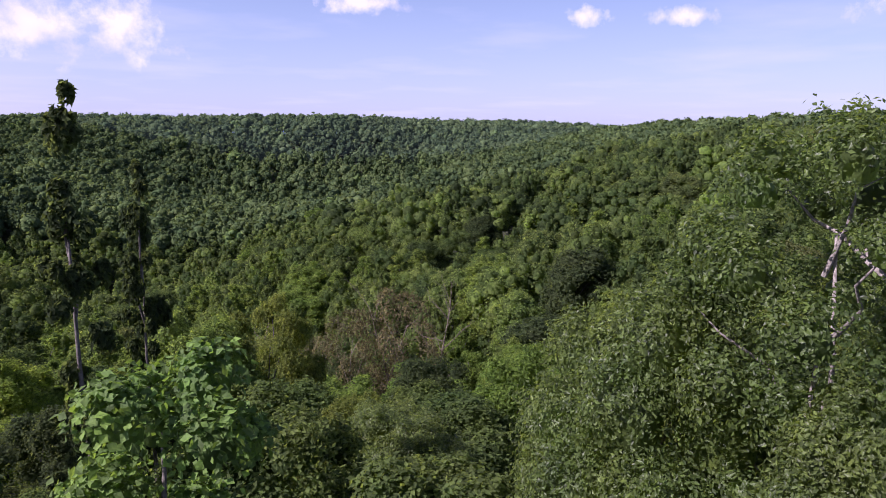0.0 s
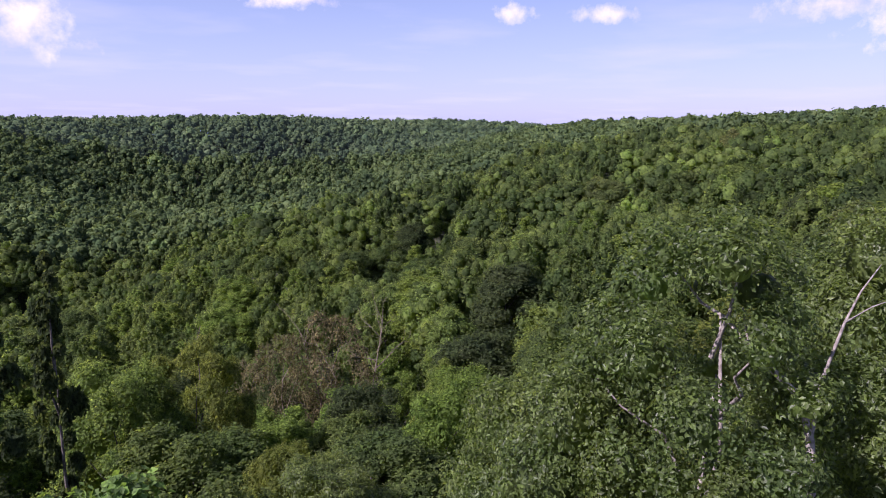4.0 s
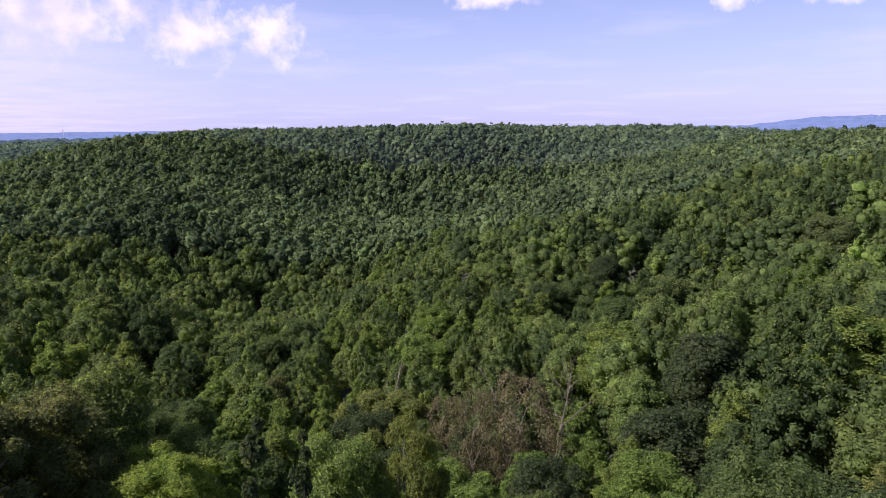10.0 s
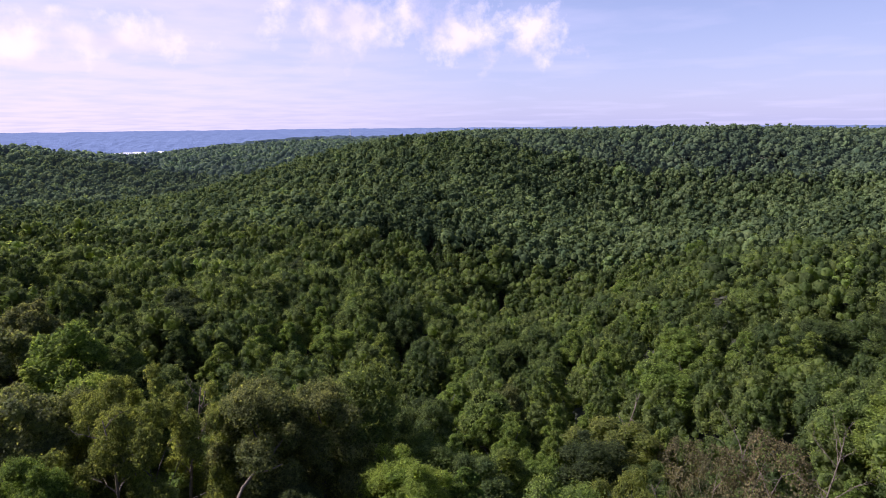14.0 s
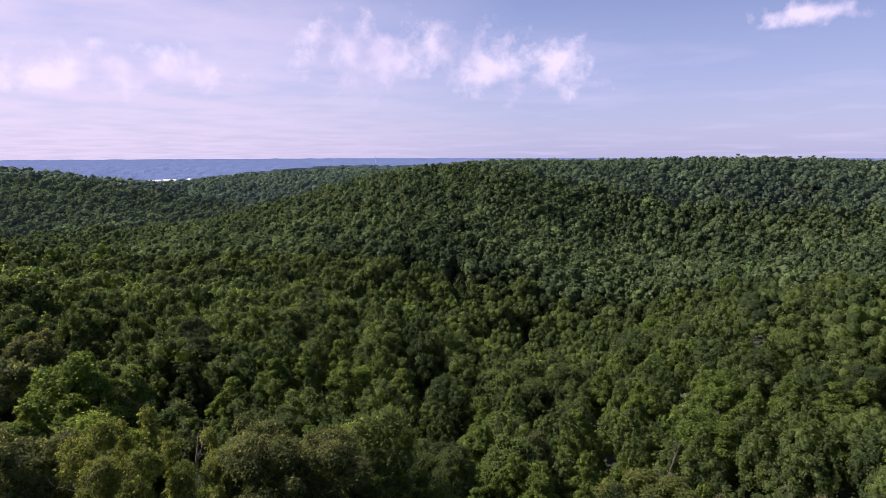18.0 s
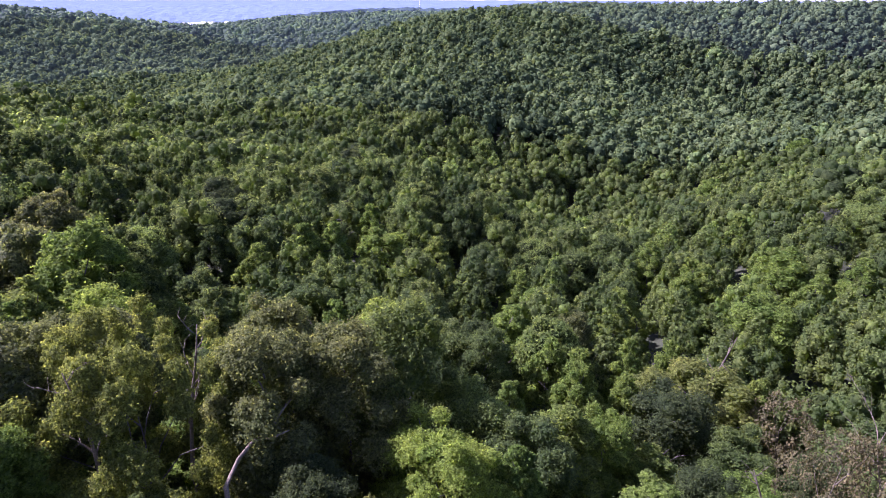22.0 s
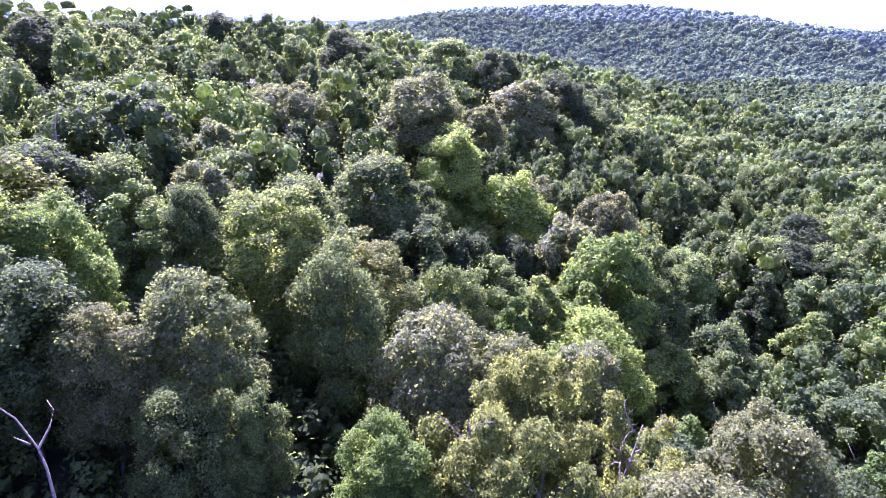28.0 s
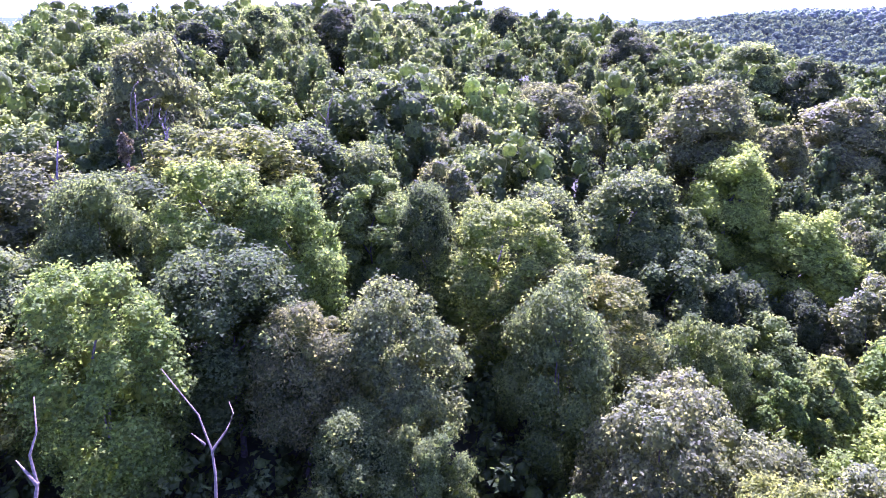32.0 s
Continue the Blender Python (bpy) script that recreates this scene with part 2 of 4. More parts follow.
GLOSSY = leaf_material("glossy_oak_leaves", [(0.0, (0.098, 0.146, 0.046)), (0.5, (0.108, 0.158, 0.050)), (1.0, (0.116, 0.162, 0.054))], rough=0.40, gloss=0.42)
LIME = leaf_material("lime_green_leaves", [(0.0, (0.160, 0.235, 0.050)), (1.0, (0.178, 0.250, 0.056))], translucency=0.6)
TULIP = leaf_material("tulip_leaves", [(0.0, (0.105, 0.185, 0.040)), (1.0, (0.125, 0.205, 0.050))], translucency=0.45, gloss=0.4)
DARK = leaf_material("dark_leaves", [(0.0, (0.050, 0.074, 0.034)), (0.5, (0.056, 0.084, 0.037)), (1.0, (0.064, 0.090, 0.042))])
BARK = bark_material("bark", (0.05, 0.042, 0.034), (0.17, 0.15, 0.13))
PALE_BARK = bark_material("pale_bark", (0.10, 0.085, 0.07), (0.32, 0.285, 0.25))
GREY_BARK = bark_material("weathered_grey_bark", (0.085, 0.068, 0.044), (0.21, 0.172, 0.118))
FLOOR = ground_material()

# ---- the ground ----
# rises and dips of the land: x, y, height, radius
KNOLLS = [(-95, 27, -5.5, 18), (-53, -1, 3.2, 18), (17, 83, 9.7, 18), (-11, -15, -5.5, 18), (-11, 69, -5.8, 18), (45, 55, -2.5, 18), (-95, -1, 0.7, 18), (-53, 41, -2.7, 18), (-67, 111, -4.6, 18), (-95, 55, -3.4, 18), (-25, 41, 3.2, 18), (-95, 125, 5.7, 18)]
SLOPES = [(-118, 58, -9.6, 35), (2, 58, -8.9, 35), (-94, 226, -10.1, 35), (-190, 34, 0.0, 35), (-22, 178, 13.8, 35), (2, 226, -12.2, 35), (-118, 106, 4.4, 35), (-166, 154, -1.2, 35), (26, 130, -7.4, 35), (-190, 106, -6.6, 35), (122, 226, 3.6, 35), (-94, -86, 1.8, 35), (-94, 178, -12.7, 35), (74, 154, 2.2, 35), (-190, -110, -9.6, 35), (26, 202, 4.6, 35), (50, -14, 2.9, 35), (122, 106, 2.0, 35)]
SPURS = [(-155, -70, 20.0, 70), (-245, 380, 13.1, 70), (-650, 200, 12.8, 70), (-155, 515, 19.3, 70), (25, -70, 6.3, 70), (-605, 20, 15.9, 70), (-200, 650, 2.2, 70), (160, 515, 1.4, 70), (-335, 515, 11.2, 70), (-290, 290, 5.1, 70), (115, 380, 8.1, 70), (-515, 245, 8.4, 70), (160, -25, 5.4, 70), (-65, 515, 20.9, 70), (-695, 110, 11.1, 70), (70, 605, 9.5, 70), (-290, 65, 11.8, 70)]
HOLLOWS = [(-65, 155, -28.0, 70), (-425, 290, -28.0, 70), (-110, 335, -4.9, 70), (-290, 155, -20.0, 70), (-425, 425, -10.6, 70), (-740, 335, -14.4, 70), (-20, 380, -9.0, 70), (-470, 155, -1.4, 70), (-290, -115, -4.1, 70), (-110, 380, -31.3, 70), (-650, -295, -6.1, 70), (-155, 245, -7.9, 70), (-560, 380, -2.3, 70), (-110, 650, -19.0, 70), (-425, -250, -2.8, 70), (-380, 110, -22.0, 70), (-515, 110, -19.0, 70), (-380, -25, -5.7, 70), (-155, 605, -19.2, 70), (-560, -295, -1.6, 70), (-470, 335, -8.0, 70), (-20, 425, -14.1, 70)]
HILLS = [(-880, 480, -19.6, 140), (320, 160, 21.8, 140), (-160, 880, -20.1, 140), (-320, -320, -7.5, 140), (0, -400, 8.9, 140), (-720, 640, 10.5, 140), (480, 0, 2.1, 140), (-880, 0, -2.1, 140), (120, 720, 3.6, 300), (-680, -480, -10.9, 300), (-1280, 120, -7.6, 300), (320, 1120, -1.5, 300), (720, 520, 5.0, 300), (-1080, 720, -12.6, 300), (-480, 1120, 2.5, 300)]
RIDGES = [(860, 2330, 36, 210), (1330, 2130, 26, 400), (-1700, 850, -30, 420), (-2500, 1900, -3, 700), (-1700, 2300, -6, 600), (-3000, 900, -8, 700)]
RISES = [(-170, 4, 1.1, 24), (-170, 28, 0.8, 24), (-205, 62, -5.0, 30), (-146, 4, 0.9, 24), (-146, 28, 2.2, 24), (-146, 52, 2.0, 24), (-122, 4, -0.9, 24), (-98, 4, 1.6, 24), (-98, 28, 3.1, 24), (-98, 52, 2.2, 24), (-98, 76, 2.6, 24), (-98, 100, 2.3, 24), (-74, 4, -1.3, 24), (-74, 28, -1.4, 24), (-74, 52, -2.9, 24), (-74, 76, -1.4, 24)]


def ground_z(x, y):
    x, y = np.asarray(x, float), np.asarray(y, float)
    zz = np.zeros_like(x)
    for hx, hy, ha, hr in KNOLLS + SLOPES + SPURS + HOLLOWS + HILLS + RIDGES + RISES:
        zz = zz + ha * np.exp(-((x - hx) ** 2 + (y - hy) ** 2) / (2 * hr * hr))
    far = np.clip((np.hypot(x + 12, y - 20) - 800) / 900, 0, 1)
    return zz - 20 * far * far * (3 - 2 * far)


def mesh_object(name, verts, faces, material, size, tint=None, smooth=False):
    """An object from arrays: faces all of one size."""
    me = bpy.data.meshes.new(name)
    verts, faces = np.asarray(verts, np.float32), np.asarray(faces, np.int32)
    me.vertices.add(len(verts))
    me.vertices.foreach_set("co", verts.ravel())
    me.loops.add(faces.size)
    me.loops.foreach_set("vertex_index", faces.ravel())
    me.polygons.add(len(faces))
    me.polygons.foreach_set("loop_start", np.arange(len(faces), dtype=np.int32) * size)
    me.polygons.foreach_set("use_smooth", np.full(len(faces), smooth))
    if tint is not None:
        at = me.attributes.new("tint", "FLOAT", "POINT")
        at.data.foreach_set("value", np.asarray(tint, np.float32))
    me.update(calc_edges=True)
    me.validate()
    if material:
        me.materials.append(material)
    return new(name, me)


def make_ground():
    rad = np.concatenate([np.linspace(0.02, 120, 42), np.geomspace(126, 4700, 70)])
    ang = np.radians(np.arange(0, 360, 3))
    gx = np.concatenate([[-12], (-12 + rad[:, None] * np.sin(ang)).ravel()])
    gy = np.concatenate([[20], (20 + rad[:, None] * np.cos(ang)).ravel()])
    gz = ground_z(gx, gy)
    n = len(ang)
    faces = []
    for i in range(len(rad) - 1):
        a = 1 + i * n + np.arange(n)
        b = 1 + i * n + (np.arange(n) + 1) % n
        faces.append(np.stack([a, b, b + n, a + n], 1))
    g = mesh_object("ground", np.stack([gx, gy, gz], 1), np.concatenate(faces), FLOOR, 4, smooth=True)
    return tagged(g, "dark leafy forest floor over rolling hills and hollows", "ground", kind="structure")


make_ground()


def backdrop_material(name, dark, light, haze_glow):
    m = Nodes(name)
    # the bluish colour is also emitted, which paints distance haze onto the hills
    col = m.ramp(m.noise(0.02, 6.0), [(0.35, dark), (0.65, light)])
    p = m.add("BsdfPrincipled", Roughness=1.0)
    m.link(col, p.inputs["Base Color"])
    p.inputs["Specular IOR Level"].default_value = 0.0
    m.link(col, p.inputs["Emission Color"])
    p.inputs["Emission Strength"].default_value = haze_glow
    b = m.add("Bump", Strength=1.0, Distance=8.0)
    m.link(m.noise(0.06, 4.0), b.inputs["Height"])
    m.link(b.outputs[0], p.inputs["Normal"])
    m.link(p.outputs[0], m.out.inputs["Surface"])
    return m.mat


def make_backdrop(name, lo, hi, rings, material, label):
    """Distant wooded hills as one sheet at the height of their treetops, its haze painted in by the material."""
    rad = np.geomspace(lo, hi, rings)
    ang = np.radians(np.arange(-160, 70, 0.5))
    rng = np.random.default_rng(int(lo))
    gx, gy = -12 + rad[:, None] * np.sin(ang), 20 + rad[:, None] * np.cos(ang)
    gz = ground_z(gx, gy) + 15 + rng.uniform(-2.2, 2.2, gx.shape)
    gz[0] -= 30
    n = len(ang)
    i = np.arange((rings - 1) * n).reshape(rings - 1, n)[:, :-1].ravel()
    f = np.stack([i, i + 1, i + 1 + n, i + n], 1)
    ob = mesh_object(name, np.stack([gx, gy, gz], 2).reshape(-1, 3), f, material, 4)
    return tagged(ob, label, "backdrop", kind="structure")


# haze on both sheets comes from blue base colours and emission
make_backdrop("backdrop", 770, 1500, 22, backdrop_material("haze_painted_ridges", (0.030, 0.048, 0.052), (0.048, 0.070, 0.072), 0.35), "wooded ridges beyond the near hills, with haze painted into their colour")
make_backdrop("backdrop_horizon", 1400, 4600, 26, backdrop_material("haze_painted_hills", (0.070, 0.100, 0.165), (0.088, 0.124, 0.195), 0.55), "hills on the horizon, with haze painted in as glowing pale blue")

# ---- trees ----
PROFILES = {     # half width of a crown at heights from its foot to its top
    "dome": (0.50, 0.82, 0.97, 1.00, 0.96, 0.86, 0.68, 0.40), "round": (0.45, 0.78, 0.95, 1.00, 0.97, 0.88, 0.70, 0.40), "cone": (0.62, 0.92, 1.00, 0.92, 0.78, 0.60, 0.40, 0.16),
    "tall": (0.60, 0.84, 0.96, 1.00, 0.97, 0.86, 0.66, 0.34), "broad": (0.55, 0.80, 0.95, 1.00, 0.97, 0.88, 0.72, 0.45), "open": (0.30, 0.62, 0.88, 1.00, 0.98, 0.86, 0.66, 0.38), "sparse": (0.70, 0.95, 0.85, 0.72, 0.60, 0.46, 0.34, 0.18)}
LOBES = {"dome": (54, 0.15, 0.33, 0.20), "round": (54, 0.15, 0.29, 0.10), "cone": (56, 0.13, 0.26, 0.10), "tall": (54, 0.15, 0.30, 0.16), "open": (48, 0.12, 0.28, 0.36), "broad": (110, 0.08, 0.19, 0.30), "sparse": (64, 0.07, 0.17, 0.75)}


def crown_shape(rng, kind, share=1.0, ragged=1.0):
    """Lobes of a crown of radius about 1 and height about 2, its foot at z = 0: centres and radii, set all over the outline of the crown and some within."""
    n, lo, hi, loose = LOBES[kind]
    lo, loose = lo / ragged ** 0.4, loose * ragged
    n = max(6, int(n * share))
    grow = share ** -0.42
    lean, bulge, sway = rng.uniform(0, 6.28), rng.uniform(0.04, 0.16), rng.uniform(0, 0.12)
    lobes = []
    for i in range(n):
        u = (i + rng.uniform(0.2, 0.8)) / n
        u = 1 - (1 - u) ** 0.85
        a = i * 2.39996 + rng.uniform(-0.45, 0.45) + lean
        s = rng.uniform(lo, hi) * grow * (1 - 0.35 * u if kind == "cone" else 1)
        p = np.interp(u, np.linspace(0, 1, 8), PROFILES[kind])
        r = max(0.0, p - 0.62 * s) * (1 - loose * rng.uniform(0, 1) ** 1.5 + 0.3 * loose * rng.uniform(0, 1))
        r *= 1 + bulge * math.cos(2 * (a - lean)) + bulge * 0.7 * math.sin(3 * a)
        lobes.append((r * math.cos(a) + sway * u, r * math.sin(a), 0.1 + (1.9 - s) * min(1.0, max(0.0, u + rng.uniform(-0.07, 0.07))), s))
    lobes = np.array(lobes)
    wide = np.percentile(np.hypot(lobes[:, 0], lobes[:, 1]) + lobes[:, 3], 92)
    lobes[:, 2] *= 2.0 / (lobes[:, 2] + lobes[:, 3]).max()
    lobes[:, :2] /= wide
    return lobes


def leaves(rng, lobes, count, size, corners, stretch=1.7, droop=0.25, mid=0.85, loose=0.6, spray=0.28):
    """Leaves over the outer sides of the lobes, in bunches, as rhombs or triangles; none deep inside the crown."""
    tries = int(count * 2.3)
    w = lobes[:, 3] ** 2
    idx = rng.choice(len(lobes), tries, p=w / w.sum())
    cen, rad = lobes[idx, :3], lobes[idx, 3]
    out = cen - np.array([0, 0, mid])
    out /= np.linalg.norm(out, axis=1)[:, None] + 1e-6
    d = rng.normal(size=(tries, 3)) + 0.75 * out + np.array([0, 0, 0.35])
    d /= np.linalg.norm(d, axis=1)[:, None]
    bunch = np.sin(d[:, 0] * 7.3 + idx * 1.7) * np.sin(d[:, 1] * 6.9 + idx * 2.9) * np.sin(d[:, 2] * 7.7 + idx * 0.7)
    far = 0.97 + 0.34 * bunch - spray * rng.uniform(0, 1, tries) ** 1.3 + 0.8 * spray * rng.uniform(0, 1, tries) ** 4
    at = cen + d * (rad * far)[:, None]
    deep = np.zeros(tries, bool)
    for k in range(len(lobes)):
        deep |= (((at - lobes[k, :3]) ** 2).sum(1) < (0.76 * lobes[k, 3]) ** 2) & (idx != k)
    take = np.nonzero(~deep)[0][:count]
    count = len(take)
    at, d, out = at[take], d[take], out[take]
    nrm = 0.85 * d + rng.normal(size=(count, 3)) * loose + 0.2 * out + np.array([0, 0, 0.3])
    nrm /= np.linalg.norm(nrm, axis=1)[:, None]
    axis = rng.normal(size=(count, 3)) - np.array([0, 0, droop])
    axis -= nrm * (axis * nrm).sum(1)[:, None]
    axis /= np.linalg.norm(axis, axis=1)[:, None] + 1e-6
    side = np.cross(nrm, axis)
    s = (size * rng.uniform(0.65, 1.35, count))[:, None]
    if corners == 4:
        v = np.stack([at - axis * s * 0.5 * stretch, at + side * s * 0.5 + nrm * s * 0.12, at + axis * s * 0.5 * stretch, at - side * s * 0.5 + nrm * s * 0.12], 1)
    else:
        v = np.stack([at - axis * s * 0.7, at + axis * s * 0.6 + side * s * 0.55, at + axis * s * 0.5 - side * s * 0.55], 1)
    return v.reshape(-1, 3), np.arange(count * corners).reshape(count, corners)


def ball(steps):
    """Directions and triangles of a ball without its underside."""
    bm = bmesh.new()
    bmesh.ops.create_icosphere(bm, subdivisions=steps, radius=1.0)
    bmesh.ops.delete(bm, geom=[v for v in bm.verts if v.co.z < -0.72], context="VERTS")
    bm.verts.index_update()
    v = np.array([x.co[:] for x in bm.verts])
    f = np.array([[x.index for x in p.verts] for p in bm.faces])
    bm.free()
    return v / np.linalg.norm(v, axis=1)[:, None], f


BALLS = {k: ball(k) for k in (1, 2, 3)}


def billow(rng, lobes, steps, scale):
    """The leafy mass inside a crown: an uneven knob for each lobe."""
    d, f = BALLS[steps]
    n, k = len(lobes), len(d)
    r = lobes[:, 3, None] * scale * rng.uniform(0.86, 1.08, (n, k))
    v = lobes[:, None, :3] + d[None] * r[:, :, None]
    return v.reshape(-1, 3), (f[None] + (np.arange(n) * k)[:, None, None]).reshape(-1, 3)


def limb(bm, pts, radii, sides=6):
    """A tapered branch along points."""
    rings = []
    for i, (p, r) in enumerate(zip(pts, radii)):
        d = (Vector(pts[min(i + 1, len(pts) - 1)]) - Vector(pts[max(i - 1, 0)])).normalized()
        u = d.orthogonal().normalized()
        v = d.cross(u)
        rings.append([bm.verts.new(Vector(p) + (u * math.cos(a) + v * math.sin(a)) * r) for a in (2 * math.pi * k / sides for k in range(sides))])
    for a, b in zip(rings, rings[1:]):
        for k in range(sides):
            bm.faces.new((a[k], a[(k + 1) % sides], b[(k + 1) % sides], b[k]))
    bm.faces.new(rings[-1])


def branch_path(rng, start, way, length, bend=0.25, steps=5):
    p, d, pts = Vector(start), Vector(way).normalized(), [Vector(start)]
    for _ in range(steps):
        d = (d + Vector(rng.normal(size=3)) * bend + Vector((0, 0, 0.06))).normalized()
        p = p + d * (length / steps)
        pts.append(p.copy())
    return pts


def bm_object(name, bm, material, parent=None, label=""):
    me = bpy.data.meshes.new(name)
    bm.to_mesh(me)
    bm.free()
    me.materials.append(material)
    for p in me.polygons:
        p.use_smooth = True
    ob = new(name, me)
    if parent:
        ob.parent = parent
    return tagged(ob, label)


def make_tree(name, seed, kind, height, radius, count, size, leaf_mat, bark, crown_base=0.3, limbs=7, heart=0.82, stretch=1.7, droop=0.25, corners=4, ragged=1.0):
    """A tree at the origin: an Empty with trunk, limbs and crown."""
    rng = np.random.default_rng(seed)
    top = new(name)
    lobes = crown_shape(rng, kind, 1.0, ragged)
    foot = height * crown_base
    half = (height - foot) / 2.0
    # to true size: the crown is drawn out upwards, its lobes stay nearly round
    lobes *= np.array([radius, radius, half, radius * min(1.3, max(0.85, (half / radius) ** 0.5))])
    lobes[:, 2] += foot
    mid = foot + 0.8 * half
    crown = mesh_object("crown", *leaves(rng, lobes, count, size, corners, stretch, droop, mid, spray=0.28 if ragged == 1.0 else 0.4), leaf_mat, corners)
    crown.parent = top
    if heart:
        inner = mesh_object("inner_foliage", *billow(rng, lobes, 2, heart), leaf_mat, 3, smooth=True)
        inner.parent = top
    bm = bmesh.new()
    r0 = 0.008 * height + 0.04
    rise = 0.17 if kind in ("open", "sparse") else 0.12
    wander = 0.03 if kind == "sparse" else 0.1
    pts = [(0, 0, -0.8)] + [(rng.normal() * wander * k, rng.normal() * wander * k, height * rise * k) for k in range(1, 6)]
    limb(bm, pts, [r0 * 1.25] + [r0 * (1 - 0.17 * k) for k in range(1, 6)], 8)
    trunk = bm_object("trunk", bm, bark, top)
    main = lobes[::3]
    for k in range(limbs):
        lx, ly, lz, ls = main[int(len(main) * (k + 0.5) / limbs)]
        tip = Vector((lx * 1.15, ly * 1.15, lz + ls * 0.6))
        zz = max(height * 0.25, tip.z - Vector((lx, ly)).length * 1.1 - 0.8)
        bm = bmesh.new()
        s = Vector((0, 0, min(zz, height * 0.8)))
        wob = lambda: Vector(rng.normal(size=3)) * 0.05 * (tip - s).length
        limb(bm, [s, s.lerp(tip, 0.35) + Vector((0, 0, 0.3)) + wob(), s.lerp(tip, 0.7) + Vector((0, 0, 0.25)) + wob(), tip], [r0 * 0.34, r0 * 0.24, r0 * 0.15, r0 * 0.04], 5)
        bm_object("limb", bm, bark, trunk)
    return top


def make_bare_tree(name, seed, height, spread, bark, branches=8, fork=0.35, twigs=4, thick=1.0):
    """A dead tree: a trunk with bare branches and twigs."""
    rng = np.random.default_rng(seed)
    top = new(name)
    r0 = (0.009 * height + 0.05) * thick
    bm = bmesh.new()
    pts = branch_path(rng, (0, 0, -0.8), (0, 0, 1), height * 0.92, 0.11, 8)
    limb(bm, pts, [r0 * (1.2 - 0.13 * k) for k in range(9)], 7)
    trunk = bm_object("trunk", bm, bark, top)
    for k in range(branches):
        u = fork + (1 - fork) * (k + 0.3) / branches
        i = min(7, int(u * 8))
        start = pts[i].lerp(pts[i + 1], u * 8 - i)
        a = k * 2.4 + rng.uniform(-0.5, 0.5)
        way = Vector((math.cos(a), math.sin(a), rng.uniform(0.5, 1.3)))
        ln = spread * rng.uniform(0.6, 1.15) * (1.15 - 0.5 * u)
        path = branch_path(rng, start, way, ln, 0.22, 5)
        bm = bmesh.new()
        rb = r0 * (1.0 - 0.7 * u) * 0.75
        limb(bm, path, [rb * (1 - 0.17 * j) for j in range(6)], 5)
        for q in range(twigs):
            j = 2 + q % 4
            tw = branch_path(rng, path[j], (path[j] - path[j - 1]).normalized() + Vector(rng.normal(size=3)) * 0.7, ln * 0.4, 0.25, 3)
            limb(bm, tw, [rb * 0.35, rb * 0.25, rb * 0.15, rb * 0.06], 4)
        bm_object("branch", bm, bark, trunk)
    return top


# ---- where the trees stand ----
A, B = (0.0, 0.0), (-26.0, 23.0)      # the ends of the flight's line over the ground


def flight_distance(x, y):
    ax, ay = B[0] - A[0], B[1] - A[1]
    u = np.clip((x * ax + y * ay) / (ax * ax + ay * ay), 0, 1)
    return np.hypot(x - u * ax, y - u * ay)


def scatter(reach, step, seed):
    rng = np.random.default_rng(seed)
    xs = np.arange(-reach, reach, step)
    gx, gy = np.meshgrid(xs, xs * 1.0)
    gx = gx + (np.arange(gx.shape[0]) % 2)[:, None] * step / 2
    gx = gx.ravel() + rng.uniform(-0.36, 0.36, gx.size) * step - 12
    gy = gy.ravel() + rng.uniform(-0.36, 0.36, gy.size) * step + 20
    return gx, gy, rng


def in_view(x, y):
    """The side of the place that the flight looks at: from south-west round by north to north-east."""
    az = np.degrees(np.arctan2(x + 6, y + 12))
    return (az < 62) & (az > -155)


GX0, GY0, GSTEP = -900.0, -700.0, 6.0
GRID = ground_z(*np.meshgrid(GX0 + GSTEP * np.arange(301), GY0 + GSTEP * np.arange(301)))


def grid_z(x, y):
    return GRID[np.clip(((y - GY0) / GSTEP).round().astype(int), 0, 300), np.clip(((x - GX0) / GSTEP).round().astype(int), 0, 300)]


def not_behind_hill(x, y):
    """Leaves out the woods that lie wholly behind a rise, as seen from over the line A-B."""
    seen = np.zeros(len(x), bool)
    for ex, ey, ez in ((0, 0, 36), (-14, 12, 36), (-26, 23, 36)):
        d = np.hypot(x - ex, y - ey)
        top = (grid_z(x, y) + 19 - ez) / d
        block = np.full(len(x), -9.0)
        for u in np.linspace(0.08, 0.95, 44):
            px, py = ex + (x - ex) * u, ey + (y - ey) * u
            block = np.maximum(block, (grid_z(px, py) + 14 - ez) / (d * u))
        seen |= top > block
    return seen


